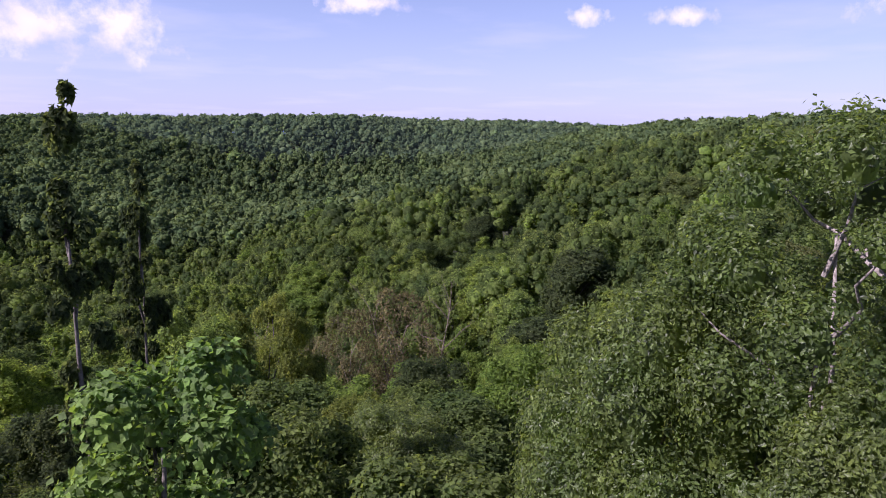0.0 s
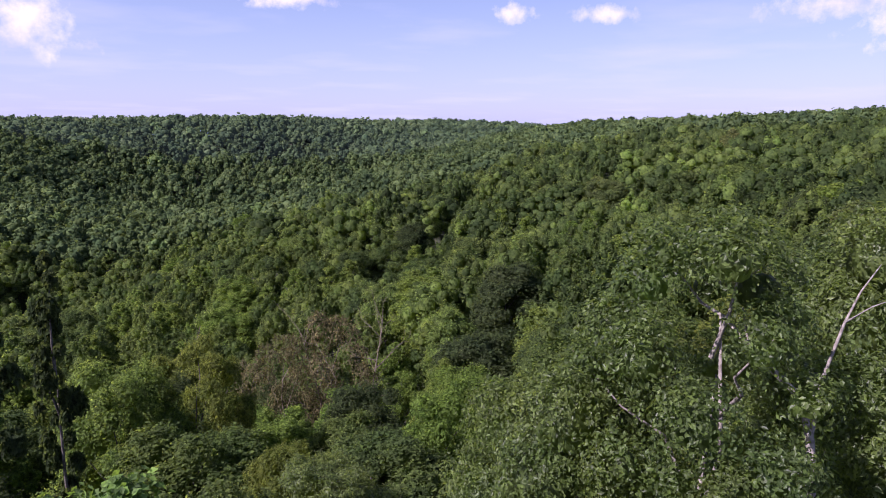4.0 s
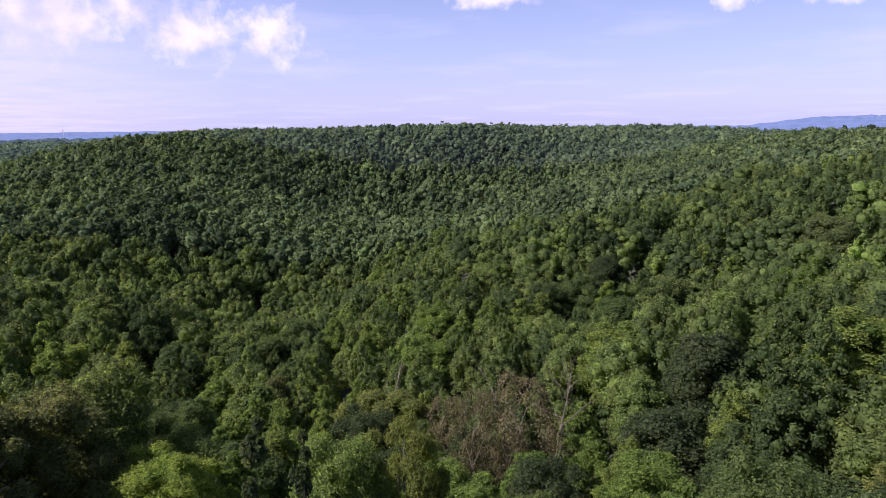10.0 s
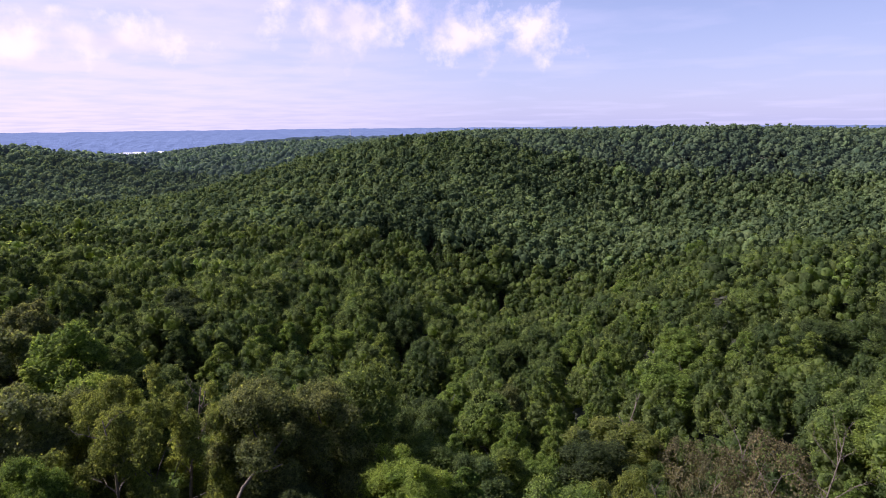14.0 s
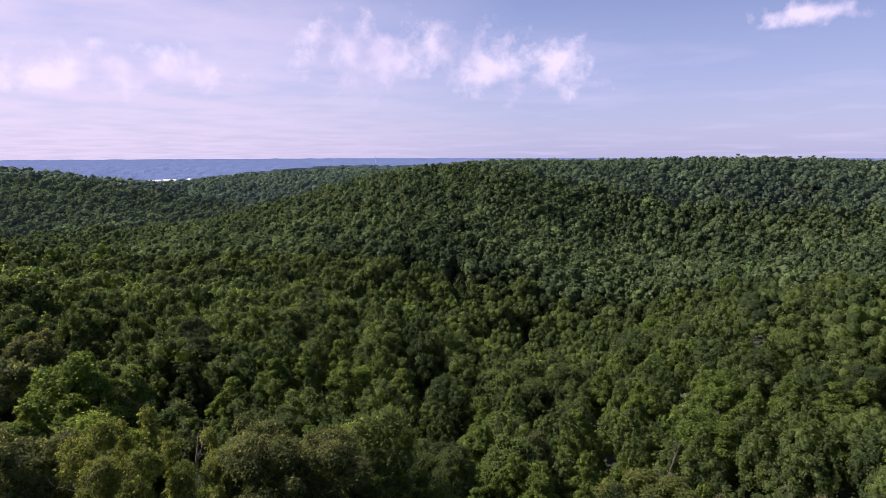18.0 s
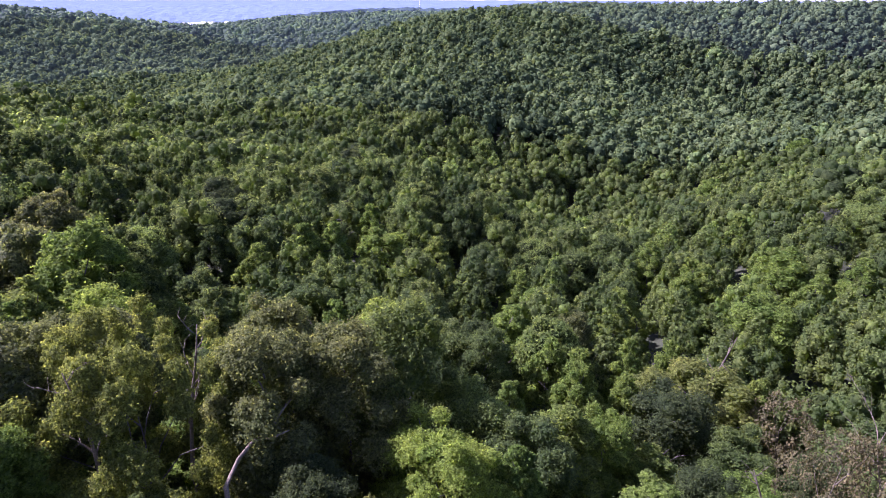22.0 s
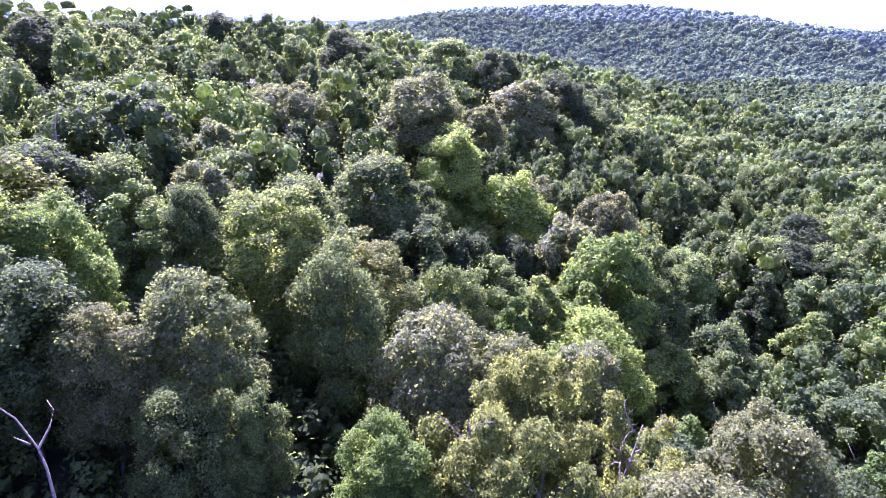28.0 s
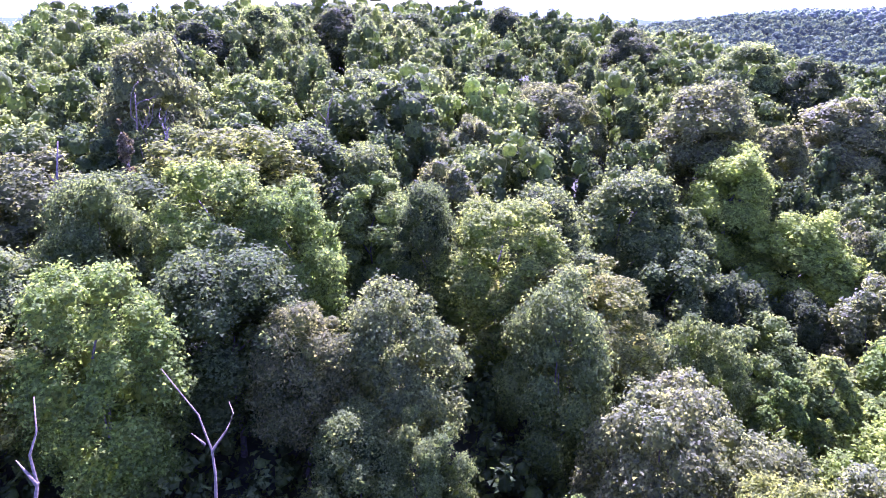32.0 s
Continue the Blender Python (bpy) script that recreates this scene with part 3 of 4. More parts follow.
def woods(name, seed, lo, hi, step, count, size, radius, height, label, core, keep_out=(), depth=0.45, loose=0.35, material=None, scale=0.95, share=0.5):
    """Woods between two distances of the flight's line, in one mesh."""
    gx, gy, rng = scatter(hi + 40, step, seed)
    d = flight_distance(gx, gy)
    keep = (d >= lo) & (d < hi) & in_view(gx, gy)
    gx, gy = gx[keep], gy[keep]
    keep = not_behind_hill(gx, gy)
    for x, y, r in keep_out:
        keep &= np.hypot(gx - x, gy - y) > r
    gx, gy = gx[keep], gy[keep]
    n = len(gx)
    gz = ground_z(gx, gy)
    kinds = ["dome", "round", "dome", "tall", "cone", "dome"]
    forms = []
    for k in range(12):
        r2 = np.random.default_rng(seed * 100 + k)
        lobes = crown_shape(r2, kinds[k % 6], share)
        lv, lf = leaves(r2, lobes, count, size / radius, 3, loose=loose)
        cen = lv.reshape(-1, 3, 3).mean(1, keepdims=True)
        mid, off = cen.repeat(3, 1).reshape(-1, 3), (lv.reshape(-1, 3, 3) - cen).reshape(-1, 3) * radius
        cv, cf = billow(r2, lobes, core, scale)
        forms.append((mid, off, lf, cv, cf))
    pick = rng.integers(0, len(forms), n)
    poplars = (gz < -9) & (gx > -80) & (rng.uniform(0, 1, n) < 0.3) & (hi < 300)     # young poplars fill the bottom of the hollow
    pick = np.where(poplars, 4 + 6 * (pick % 2), pick)
    # kinds of tree keep together in stands
    stand = np.array([noise.noise((x * 0.02, y * 0.02, 3.0)) for x, y in zip(gx, gy)])
    vs, fs, ts, base = [], [], [], 0
    for k, (mid, off, lf, cv, cf) in enumerate(forms):
        who = np.nonzero(pick == k)[0]
        if not len(who):
            continue
        m = len(who)
        size_of = rng.uniform(0.66, 1.0, m) + rng.uniform(0, 0.7, m) ** 2
        rad = radius * size_of * (0.8 if kinds[k % 6] in ("cone", "tall") else 1.0)
        hgt = height * (0.72 + 0.28 * size_of) * (rng.uniform(0.84, 1.12, m) if hi < 300 else rng.uniform(0.93, 1.06, m))
        turn = rng.uniform(0, 6.28, m)
        tint = np.clip(rng.uniform(0, 1, m) * 0.8 + 0.05 + 0.35 * stand[who] + 0.3 * poplars[who], 0, 1)
        c, s = np.cos(turn)[:, None], np.sin(turn)[:, None]
        half = hgt * depth * rng.uniform(0.8, 1.25, m) / 2.05

        def put(v, scale_xy, scale_z, lift):
            x = (v[None, :, 0] * c - v[None, :, 1] * s) * scale_xy
            y = (v[None, :, 0] * s + v[None, :, 1] * c) * scale_xy
            z = v[None, :, 2] * scale_z + lift
            return np.stack([x, y, z], 2)

        one = np.ones((m, 1))
        P1 = put(mid, rad[:, None], half[:, None], (hgt - 2.05 * half)[:, None]) + put(off, one, one, 0 * one)
        P2 = put(cv, rad[:, None], half[:, None], (hgt - 2.05 * half)[:, None])
        P = np.concatenate([P1, P2], 1) + np.stack([gx[who], gy[who], gz[who]], 1)[:, None]
        F = np.concatenate([lf, cf + len(mid)], 0)
        nv = P.shape[1]
        fs.append((F[None] + (np.arange(m) * nv)[:, None, None] + base).reshape(-1, 3))
        vs.append(P.reshape(-1, 3))
        ts.append(np.repeat(tint, nv))
        base += m * nv
    ob = mesh_object(name, np.concatenate(vs), np.concatenate(fs), material or LEAF_MID, 3, tint=np.concatenate(ts), smooth=True)
    print(name, n, sum(len(f) for f in fs))
    return tagged(ob, label, "woods", kind="stuff")


# ---- kinds of tree: form, leaves, bark ----
SPECIES = {     # form, leaves, bark, usual height and radius of the crown
    "oak": ("dome", LEAF, BARK, 17, 4.4), "wide": ("dome", GLOSSY, GREY_BARK, 18, 4.6), "pole": ("tall", LEAF, BARK, 17, 3.6), "cone": ("cone", BRIGHT, BARK, 16, 3.3),
    "spire": ("cone", LEAF, BARK, 16, 3.6), "round": ("round", LEAF, BARK, 15, 4.0), "olive": ("open", OLIVE, BARK, 18, 4.4), "tan": ("dome", TAN, BARK, 17, 5.0),
    "silver": ("round", SILVER, BARK, 15, 3.6), "bright": ("dome", BRIGHT, BARK, 17, 3.6), "dark": ("dome", DARK, BARK, 16, 4.2), "birch": ("open", GLOSSY, PALE_BARK, 24, 3.8),
    "thin": ("sparse", DARK, BARK, 25, 2.3), "creeper": ("sparse", FADING, BARK, 16, 1.6), "great_olive": ("broad", OLIVE, BARK, 18, 8.6), "tulip": ("round", TULIP, BARK, 20, 3.2), "lime": ("dome", LIME, BARK, 17, 3.8), "fading": ("open", FADING, GREY_BARK, 16, 4.6)}
DETAIL = [(56000, 0.105, 9), (32000, 0.135, 6), (17000, 0.185, 4)]     # leaves, their width, limbs: near, middle, further
LABELS = {
    "fading": "half-dead tree with thin brownish leaves and bare grey branches",
    "lime": "tall yellow-green tree with a stepped crown",
    "oak": "green oak with a full domed crown", "wide": "broad green tree with pale limbs and a spreading crown", "pole": "tall slender green broadleaf tree",
    "cone": "bright green young tree with a pointed crown", "spire": "green tree with a pointed crown", "round": "green tree with a dense rounded crown",
    "olive": "olive green tree with a loose open crown", "tan": "tan-tinged green tree with a domed crown", "silver": "pale silvery green tree with a rounded crown",
    "bright": "bright yellow-green tree with a billowing crown", "dark": "dark green tree with a dense crown", "birch": "green tree with pale bark and bare limbs showing",
    "tulip": "young tree with large bright green lobed leaves",
    "great_olive": "large yellow-olive tree with dead branches in its crown",
    "creeper": "slim dead stem wrapped in yellowing creeper",
    "thin": "thin dark tree with sparse tufted foliage"}
HABIT = {"wide": (2.1, 0.6), "tulip": (1.25, 0.1), "thin": (2.0, 0.6), "birch": (1.8, 0.5)}     # length of the leaf to its width, droop
MADE = {}
TAKEN = []


def plant(species, x, y, top, radius, variant=0, turn=0.0, label="", group="trees of the hollow", detail=None):
    """Sets one tree, its top at the height given: the first of its kind is built, the others are copies at their own size."""
    height = top - float(ground_z(x, y))
    d = float(flight_distance(x, y))
    lod = detail if detail is not None else 0 if d < 25 else 1 if d < 50 else 2
    kind, leaf, bark, usual, spread = SPECIES[species]
    slim = (height / usual) / (radius / spread)
    stem = 0 if slim < 1.18 or kind in ("sparse", "open", "broad") else 1 if slim < 1.6 else 2
    spread /= (1.0, 1.35, 1.8)[stem]
    key = (species, lod, variant, stem)
    m = pose(x, y, float(ground_z(x, y)), 0, 0, turn) @ Matrix.Diagonal((radius / spread, radius / spread, height / usual, 1))
    if key not in MADE:
        count, size, limbs = DETAIL[lod]
        seed = sum(ord(c) for c in species) * 10 + lod * 3 + variant
        few = {"thin": 0.5, "fading": 0.25, "birch": 0.65, "tulip": 0.5, "olive": 0.8, "great_olive": 2.6, "wide": 2.0 if lod == 0 else 1.0}.get(species, 1.0)
        big = {"tulip": 1.45, "thin": 1.3, "wide": 0.66 if lod == 0 else 1.0, "birch": 0.8}.get(species, 1.0)
        heart = {"thin": 0.0, "creeper": 0.0, "fading": 0.0, "birch": 0.45, "olive": 0.5, "great_olive": 0.6, "wide": 0.66}.get(species, 0.62 if lod < 2 else 0.76)
        base = {"open": 0.42, "sparse": 0.08}.get(kind, (0.20, 0.32, 0.44)[stem])
        MADE[key] = make_tree("tree", seed, kind, usual, spread, int(count * few), size * big, leaf, bark, base, limbs, heart, *HABIT.get(species, (1.7, 0.25)), 4 if lod == 0 else 3, 1.7 if lod < 2 and kind in ("dome", "tall") and species != "wide" else 1.0)
        t = MADE[key]
        t.matrix_basis = m
    else:
        t = copy_thing(MADE[key], m)
        t.matrix_basis = m
    TAKEN.append((x, y, radius))
    return tagged(t, label or LABELS[species], "tree", group)


# ---- the trees that stand out, from the start of the flight to its end ----
plant("thin", -9.8, 16.4, 23.8, 1.7, 0, 20, "tall thin dark tree with tufts of leaves along its stem", detail=0)
plant("thin", -9.4, 19.4, 21.6, 1.4, 1, 130, "tall thin dark tree with tufts of leaves along its stem", detail=0)
plant("thin", -11.6, 14.2, 20.5, 2.0, 0, 250, "tall thin dark tree with tufts of leaves along its stem", detail=0)
plant("tulip", -5.4, 11.2, 18.7, 3.0, 0, 0, "young tree with large bright green lobed leaves", detail=0)
plant("wide", 6.2, 17.4, 18.3, 4.4, 0, 60, "broad oak with long drooping dark green leaves", detail=0)
plant("birch", 9.5, 15.5, 23.2, 3.6, 0, 200, "tall tree with white bark, bare limbs and tufted crown", detail=0)
plant("wide", 8.6, 11.5, 17.2, 2.8, 1, 10, detail=0)
plant("wide", 18.0, 18.5, 23.0, 5.4, 1, 310, detail=0)
plant("oak", 12.0, 36.8, 12.8, 5.2, 0, 0)
plant("bright", 4.3, 36.0, 9.4, 3.3, 1, 80)
plant("olive", -4.8, 31.0, 8.4, 3.0, 0, 10)
plant("round", -1.0, 37.0, 5.8, 2.4, 1, 110)
plant("oak", -15.4, 37.6, 11.1, 4.4, 1, 45)
plant("dark", -20.5, 30.0, 8.1, 3.8, 0, 75)
plant("olive", -11.6, 41.5, 10.7, 3.6, 1, 175)
plant("tan", 44.2, 63.0, 11.6, 5.5, 0, 12, "rusty brown-tinged tree at the edge of a gap")
plant("tan", 95.9, 162.2, 24.0, 5.4, 1, 0, "yellowish tree standing out on the far slope")
# pale bare limbs that stand clear of the leaves of the white-barked tree
def pale_limb(points, thick, parent, bark=PALE_BARK):
    bm = bmesh.new()
    limb(bm, [Vector(p) - parent.location for p in points], [thick * (1 - 0.8 * i / (len(points) - 1)) for i in range(len(points))], 7)
    bm_object("limb", bm, bark, parent, "pale bare limb")


stem = new("tree")
stem.location = (10.71, 12.54, 15.25)
stem.location.z = float(ground_z(stem.location.x, stem.location.y))
pale_limb([stem.location, *[(10.71, 12.54, 15.25), (11.29, 13.65, 16.80), (11.37, 14.19, 17.70), (10.80, 14.65, 18.31), (10.38, 15.21, 18.85), (10.01, 15.85, 19.45), (9.58, 16.36, 19.74), (9.12, 17.03, 20.55)]], 0.14, stem)
pale_limb([(11.29, 13.65, 16.80), (11.67, 14.00, 18.27), (12.18, 14.09, 19.78), (12.55, 14.14, 20.56), (13.03, 14.16, 21.25)], 0.06, stem)
pale_limb([(10.38, 15.21, 18.85), (10.55, 15.90, 19.65), (11.05, 16.05, 20.45), (11.68, 15.47, 19.72)], 0.04, stem)
pale_limb([(12.18, 14.09, 19.78), (12.62, 13.80, 20.27), (13.08, 13.54, 20.57)], 0.03, stem)
tagged(stem, "half-bare tree with a forked white trunk among oak leaves", "tree", "trees of the hollow")
snag = new("dead_tree")
snag.location = (10.94, 9.90, 18.16)
snag.location.z = float(ground_z(snag.location.x, snag.location.y))
pale_limb([snag.location, *[(10.94, 9.90, 18.16), (11.40, 9.95, 18.80), (11.86, 9.92, 19.43), (12.18, 10.06, 19.91), (12.76, 10.22, 20.63)]], 0.08, snag)
tagged(snag, "leaning pale dead stem beside a broad oak", "dead tree", "dead trees")

# the slopes and the hollow
plant("lime", -106.8, 20.3, 18.5, 5.5, 1, 137)
plant("lime", -103.3, 28.8, 12.5, 5.7, 0, 274)
plant("oak", -91.4, 11.6, 17.7, 6.0, 1, 51)
plant("oak", -95.0, 16.2, 13.1, 4.3, 0, 188)
plant("tan", -127.3, 15.3, 22.6, 7.3, 1, 325)
plant("silver", -135.2, 32.3, 21.2, 6.8, 0, 102)
plant("tan", -123.1, 24.7, 18.4, 4.0, 1, 239)
plant("tan", -116.6, -7.6, 22.8, 5.2, 0, 16)
plant("dark", -145.0, -24.7, 32.7, 5.4, 1, 153)
plant("dark", -146.7, -1.1, 29.5, 5.9, 0, 290)
plant("oak", -148.9, 17.6, 27.5, 6.5, 1, 67)
plant("dark", -148.9, 28.1, 25.2, 6.1, 0, 204)
plant("oak", -128.8, -35.3, 31.8, 5.3, 1, 341)
plant("dark", -117.6, -43.7, 32.8, 5.6, 0, 118)
plant("oak", -106.8, -49.2, 33.2, 4.9, 1, 255)
plant("dark", -96.6, -52.6, 30.9, 5.3, 0, 32)
plant("dark", -147.4, 40.7, 20.7, 6.4, 1, 169)
plant("oak", -150.5, 48.7, 16.0, 6.0, 0, 306)
plant("oak", -94.9, -23.1, 25.5, 4.7, 1, 83)
plant("oak", -107.5, -21.8, 27.1, 4.9, 0, 220)
plant("bright", -83.0, -30.3, 26.0, 5.0, 1, 357)
plant("tan", -68.8, -30.4, 30.8, 5.4, 0, 134)
plant("oak", -70.5, -13.4, 23.4, 5.3, 1, 271)
plant("silver", -76.7, -2.6, 20.4, 3.4, 0, 48)
plant("silver", -86.9, -9.6, 21.0, 3.0, 1, 185)
plant("silver", -92.8, -7.1, 21.5, 3.1, 0, 322)
plant("oak", -73.1, -9.3, 21.7, 4.0, 1, 99)
plant("oak", -69.7, -6.2, 19.9, 4.3, 0, 236)
plant("bright", -55.5, -8.9, 24.0, 4.7, 1, 13)
plant("bright", -69.1, 6.0, 20.1, 5.1, 0, 150)
plant("oak", -69.5, -0.6, 20.3, 3.5, 1, 287)
plant("oak", -50.6, -3.9, 21.2, 5.3, 0, 64)
plant("tan", -50.9, 1.3, 18.0, 3.1, 1, 201)
plant("tan", -54.5, 5.9, 18.7, 3.6, 0, 338)
plant("oak", -61.9, 13.2, 18.1, 4.2, 1, 115)
plant("bright", -58.4, -5.2, 22.3, 3.7, 0, 252)
plant("oak", -50.1, -13.4, 23.9, 3.9, 1, 29)
plant("bright", -43.0, -5.1, 22.3, 4.0, 0, 166)
plant("oak", -49.1, 6.2, 13.9, 3.2, 1, 303)
plant("round", -50.5, 9.3, 13.4, 2.7, 0, 80)
plant("oak", -135.0, -5.0, 22.0, 3.5, 1, 217)
plant("dark", -125.7, 1.3, 17.9, 3.0, 0, 354)
plant("round", -74.4, 21.3, 11.2, 3.9, 1, 131)
plant("round", -70.6, 17.7, 10.7, 3.2, 0, 268)
plant("silver", -65.5, 21.0, 11.1, 3.7, 1, 45)
plant("tan", -58.1, 25.0, 12.3, 4.2, 0, 182)
plant("cone", -76.4, 30.6, 9.1, 3.2, 1, 319)
plant("cone", -73.9, 27.4, 8.0, 2.7, 0, 96)
plant("cone", -78.9, 35.6, 7.0, 3.2, 1, 233)
plant("lime", -71.3, 35.0, 7.6, 5.1, 0, 10)
plant("silver", -65.9, 33.0, 7.6, 4.1, 1, 147)
plant("silver", -94.2, 35.4, 9.4, 4.6, 0, 284)
plant("bright", -86.4, 38.8, 10.6, 5.3, 1, 61)
plant("silver", -108.6, 33.0, 10.4, 3.9, 0, 198)
plant("round", -107.9, 37.3, 10.1, 4.2, 1, 335)
plant("cone", -113.9, 42.7, 8.9, 2.8, 0, 112)
plant("tan", -103.6, 42.0, 9.6, 4.6, 1, 249)
plant("bright", -49.7, 18.4, 11.6, 3.1, 0, 26)
plant("dark", -94.9, 29.5, 6.3, 3.9, 1, 163)
plant("great_olive", -49.9, 28.0, 14.2, 8.3, 0, 300)
plant("tan", -43.1, 34.6, 12.8, 4.8, 1, 77)
plant("tan", -41.3, 40.6, 11.4, 4.9, 0, 214)
plant("oak", -41.7, 47.4, 11.3, 5.4, 1, 351)
plant("tan", -56.8, 44.3, 7.2, 4.7, 0, 128)
plant("cone", -65.1, 60.4, -1.4, 3.5, 1, 265)
plant("lime", -61.4, 64.3, -1.9, 4.1, 0, 42)
plant("cone", -89.3, 89.7, -0.9, 3.4, 1, 179)
plant("cone", -90.0, 74.7, -0.4, 4.0, 0, 316)
plant("cone", -88.5, 63.9, -0.8, 4.0, 1, 93)
plant("round", -83.9, 51.8, -0.2, 4.6, 0, 230)
plant("cone", -87.6, 78.7, -0.8, 3.8, 1, 7)
plant("bright", -81.3, 84.3, -2.2, 5.2, 0, 144)
plant("round", -77.3, 69.1, -1.8, 3.8, 1, 281)
plant("cone", -75.8, 91.9, -4.5, 4.0, 0, 58)
plant("round", -72.7, 61.4, -1.5, 5.2, 1, 195)
plant("spire", -123.7, 58.0, 6.9, 4.3, 0, 332)
plant("round", -107.6, 60.5, 2.7, 3.6, 1, 109)
plant("dark", -114.6, 75.2, 3.0, 5.2, 0, 246)
plant("spire", -125.1, 94.3, 2.2, 4.2, 1, 23)
plant("dark", -134.0, 125.3, -3.6, 4.7, 0, 160)
plant("oak", -158.6, 72.3, 6.4, 5.3, 1, 297)
plant("oak", -109.3, 92.4, 2.1, 5.3, 0, 74)
plant("spire", -95.3, 47.0, 1.8, 3.4, 1, 211)
plant("oak", -108.9, 42.8, 6.2, 4.7, 0, 348)
plant("dark", -227.0, 49.9, 13.6, 5.3, 1, 125)
plant("dark", -220.0, 59.6, 10.5, 5.3, 0, 262)
plant("silver", -100.7, 38.4, 5.9, 3.8, 1, 39)
plant("oak", -91.5, 45.0, 6.3, 5.1, 0, 176)
plant("tan", -109.3, -2.3, 23.6, 6.4, 1, 313)
plant("tan", -116.2, 15.1, 24.4, 8.0, 0, 90)
plant("silver", -57.4, 20.7, 14.5, 4.2, 1, 227)
plant("oak", -64.0, 75.3, -3.1, 3.5, 0, 4)
plant("cone", -59.2, 93.5, -7.0, 4.0, 1, 141)
plant("cone", -35.8, 56.1, 0.9, 2.6, 0, 278)
plant("cone", -40.6, 71.6, -3.0, 3.3, 1, 55)
plant("cone", -34.8, 68.8, -2.8, 3.4, 0, 192)
plant("cone", -34.5, 80.9, -4.7, 2.8, 1, 329)
plant("cone", -30.4, 84.4, -5.2, 2.8, 0, 106)
plant("cone", -43.1, 98.6, -6.9, 4.0, 1, 243)
plant("cone", -38.6, 112.6, -7.6, 4.0, 0, 20)
plant("cone", -51.2, 129.8, -10.7, 4.0, 1, 157)
plant("oak", -51.4, 65.2, -1.8, 5.2, 0, 294)
plant("oak", -69.6, 115.2, -10.6, 5.1, 1, 71)
plant("round", -71.4, 99.5, -7.2, 3.9, 0, 208)
plant("oak", -62.6, 117.9, -11.7, 5.2, 1, 345)
plant("oak", -85.2, 176.2, -26.3, 5.3, 0, 122)
plant("cone", -39.8, 146.6, -6.5, 4.0, 1, 259)
plant("bright", -27.2, 127.6, -5.1, 5.3, 0, 36)
plant("bright", -24.4, 107.3, -5.5, 5.2, 1, 173)
plant("olive", -25.2, 80.3, -5.5, 7.0, 0, 310)
plant("fading", -16.1, 80.8, -5.2, 3.8, 1, 87)
plant("bright", -27.5, 60.6, -1.2, 3.5, 0, 224)
plant("lime", -34.0, 42.0, 6.1, 4.1, 1, 1)
plant("lime", -29.8, 40.1, 7.3, 4.2, 0, 138)
plant("cone", -27.0, 44.3, 5.6, 2.6, 1, 275)
plant("tan", -51.7, 46.4, 2.1, 3.7, 0, 52)
plant("tan", -67.5, 49.8, 0.1, 3.8, 1, 189)
plant("cone", -19.5, 83.7, -5.5, 3.1, 0, 326)
plant("tan", -43.5, 82.7, -4.6, 3.5, 1, 103)
plant("spire", -96.9, 62.0, 0.6, 3.8, 0, 240)
plant("dark", -105.8, 68.5, 1.9, 5.2, 1, 17)
plant("oak", -93.1, 106.9, -1.4, 5.2, 0, 154)
plant("round", -142.0, 195.9, -13.3, 5.3, 1, 291)
plant("oak", -87.7, 235.8, -20.8, 5.2, 0, 68)
plant("oak", -119.9, 182.2, -22.4, 5.3, 1, 205)
plant("bright", -68.1, 220.2, -19.6, 5.2, 0, 342)
plant("oak", -101.0, 52.1, 2.1, 5.2, 1, 119)
plant("dark", -215.5, 63.0, 9.2, 5.3, 0, 256)
plant("oak", -194.6, 75.6, 4.8, 5.3, 1, 33)
plant("oak", -151.7, 68.8, 7.2, 5.3, 0, 170)
plant("oak", -144.5, 52.6, 11.6, 5.2, 1, 307)
plant("cone", -104.6, 47.1, 3.8, 2.6, 0, 84)
plant("oak", -62.0, 135.4, -13.0, 5.2, 1, 221)
plant("bright", 7.1, 87.3, 4.9, 5.3, 0, 358)
plant("cone", -15.6, 126.3, -3.6, 4.0, 1, 135)
plant("cone", -8.7, 126.2, -2.9, 4.0, 0, 272)
plant("cone", -20.6, 118.2, -4.9, 4.0, 1, 49)
plant("cone", -37.1, 117.6, -7.4, 4.0, 0, 186)
plant("cone", 8.5, 133.3, -0.3, 4.0, 1, 323)
plant("oak", 3.2, 137.7, 0.0, 5.3, 0, 100)
plant("oak", -4.2, 134.7, -1.4, 5.2, 1, 237)
plant("cone", -52.2, 86.0, -5.1, 4.0, 0, 14)
plant("cone", -36.5, 72.0, -3.4, 3.7, 1, 151)
plant("oak", -60.2, 70.2, -2.5, 5.2, 0, 288)
plant("bright", -51.7, 254.9, -9.8, 5.2, 1, 65)
plant("oak", -18.2, 154.7, 0.8, 5.2, 0, 202)
plant("oak", -44.4, 165.4, -7.3, 5.3, 1, 339)
plant("dark", -144.6, 136.3, -5.4, 5.2, 0, 116)
plant("round", 1.4, 91.2, 1.6, 4.3, 1, 253)
plant("oak", -104.5, 284.4, -13.3, 5.3, 0, 30)
plant("bright", 34.0, 77.4, 11.4, 5.3, 1, 167)
plant("dark", 16.5, 74.4, 8.7, 5.3, 0, 304)
plant("pole", 9.2, 122.8, -0.8, 5.2, 1, 81)
plant("oak", 16.3, 54.4, 6.3, 3.9, 0, 218)
plant("dark", -11.2, 68.8, -3.7, 3.9, 1, 355)
plant("cone", -5.0, 128.3, -2.3, 4.0, 0, 132)
plant("cone", -40.2, 120.8, -8.0, 4.0, 1, 269)
plant("cone", 39.7, 124.5, 5.7, 4.0, 0, 46)
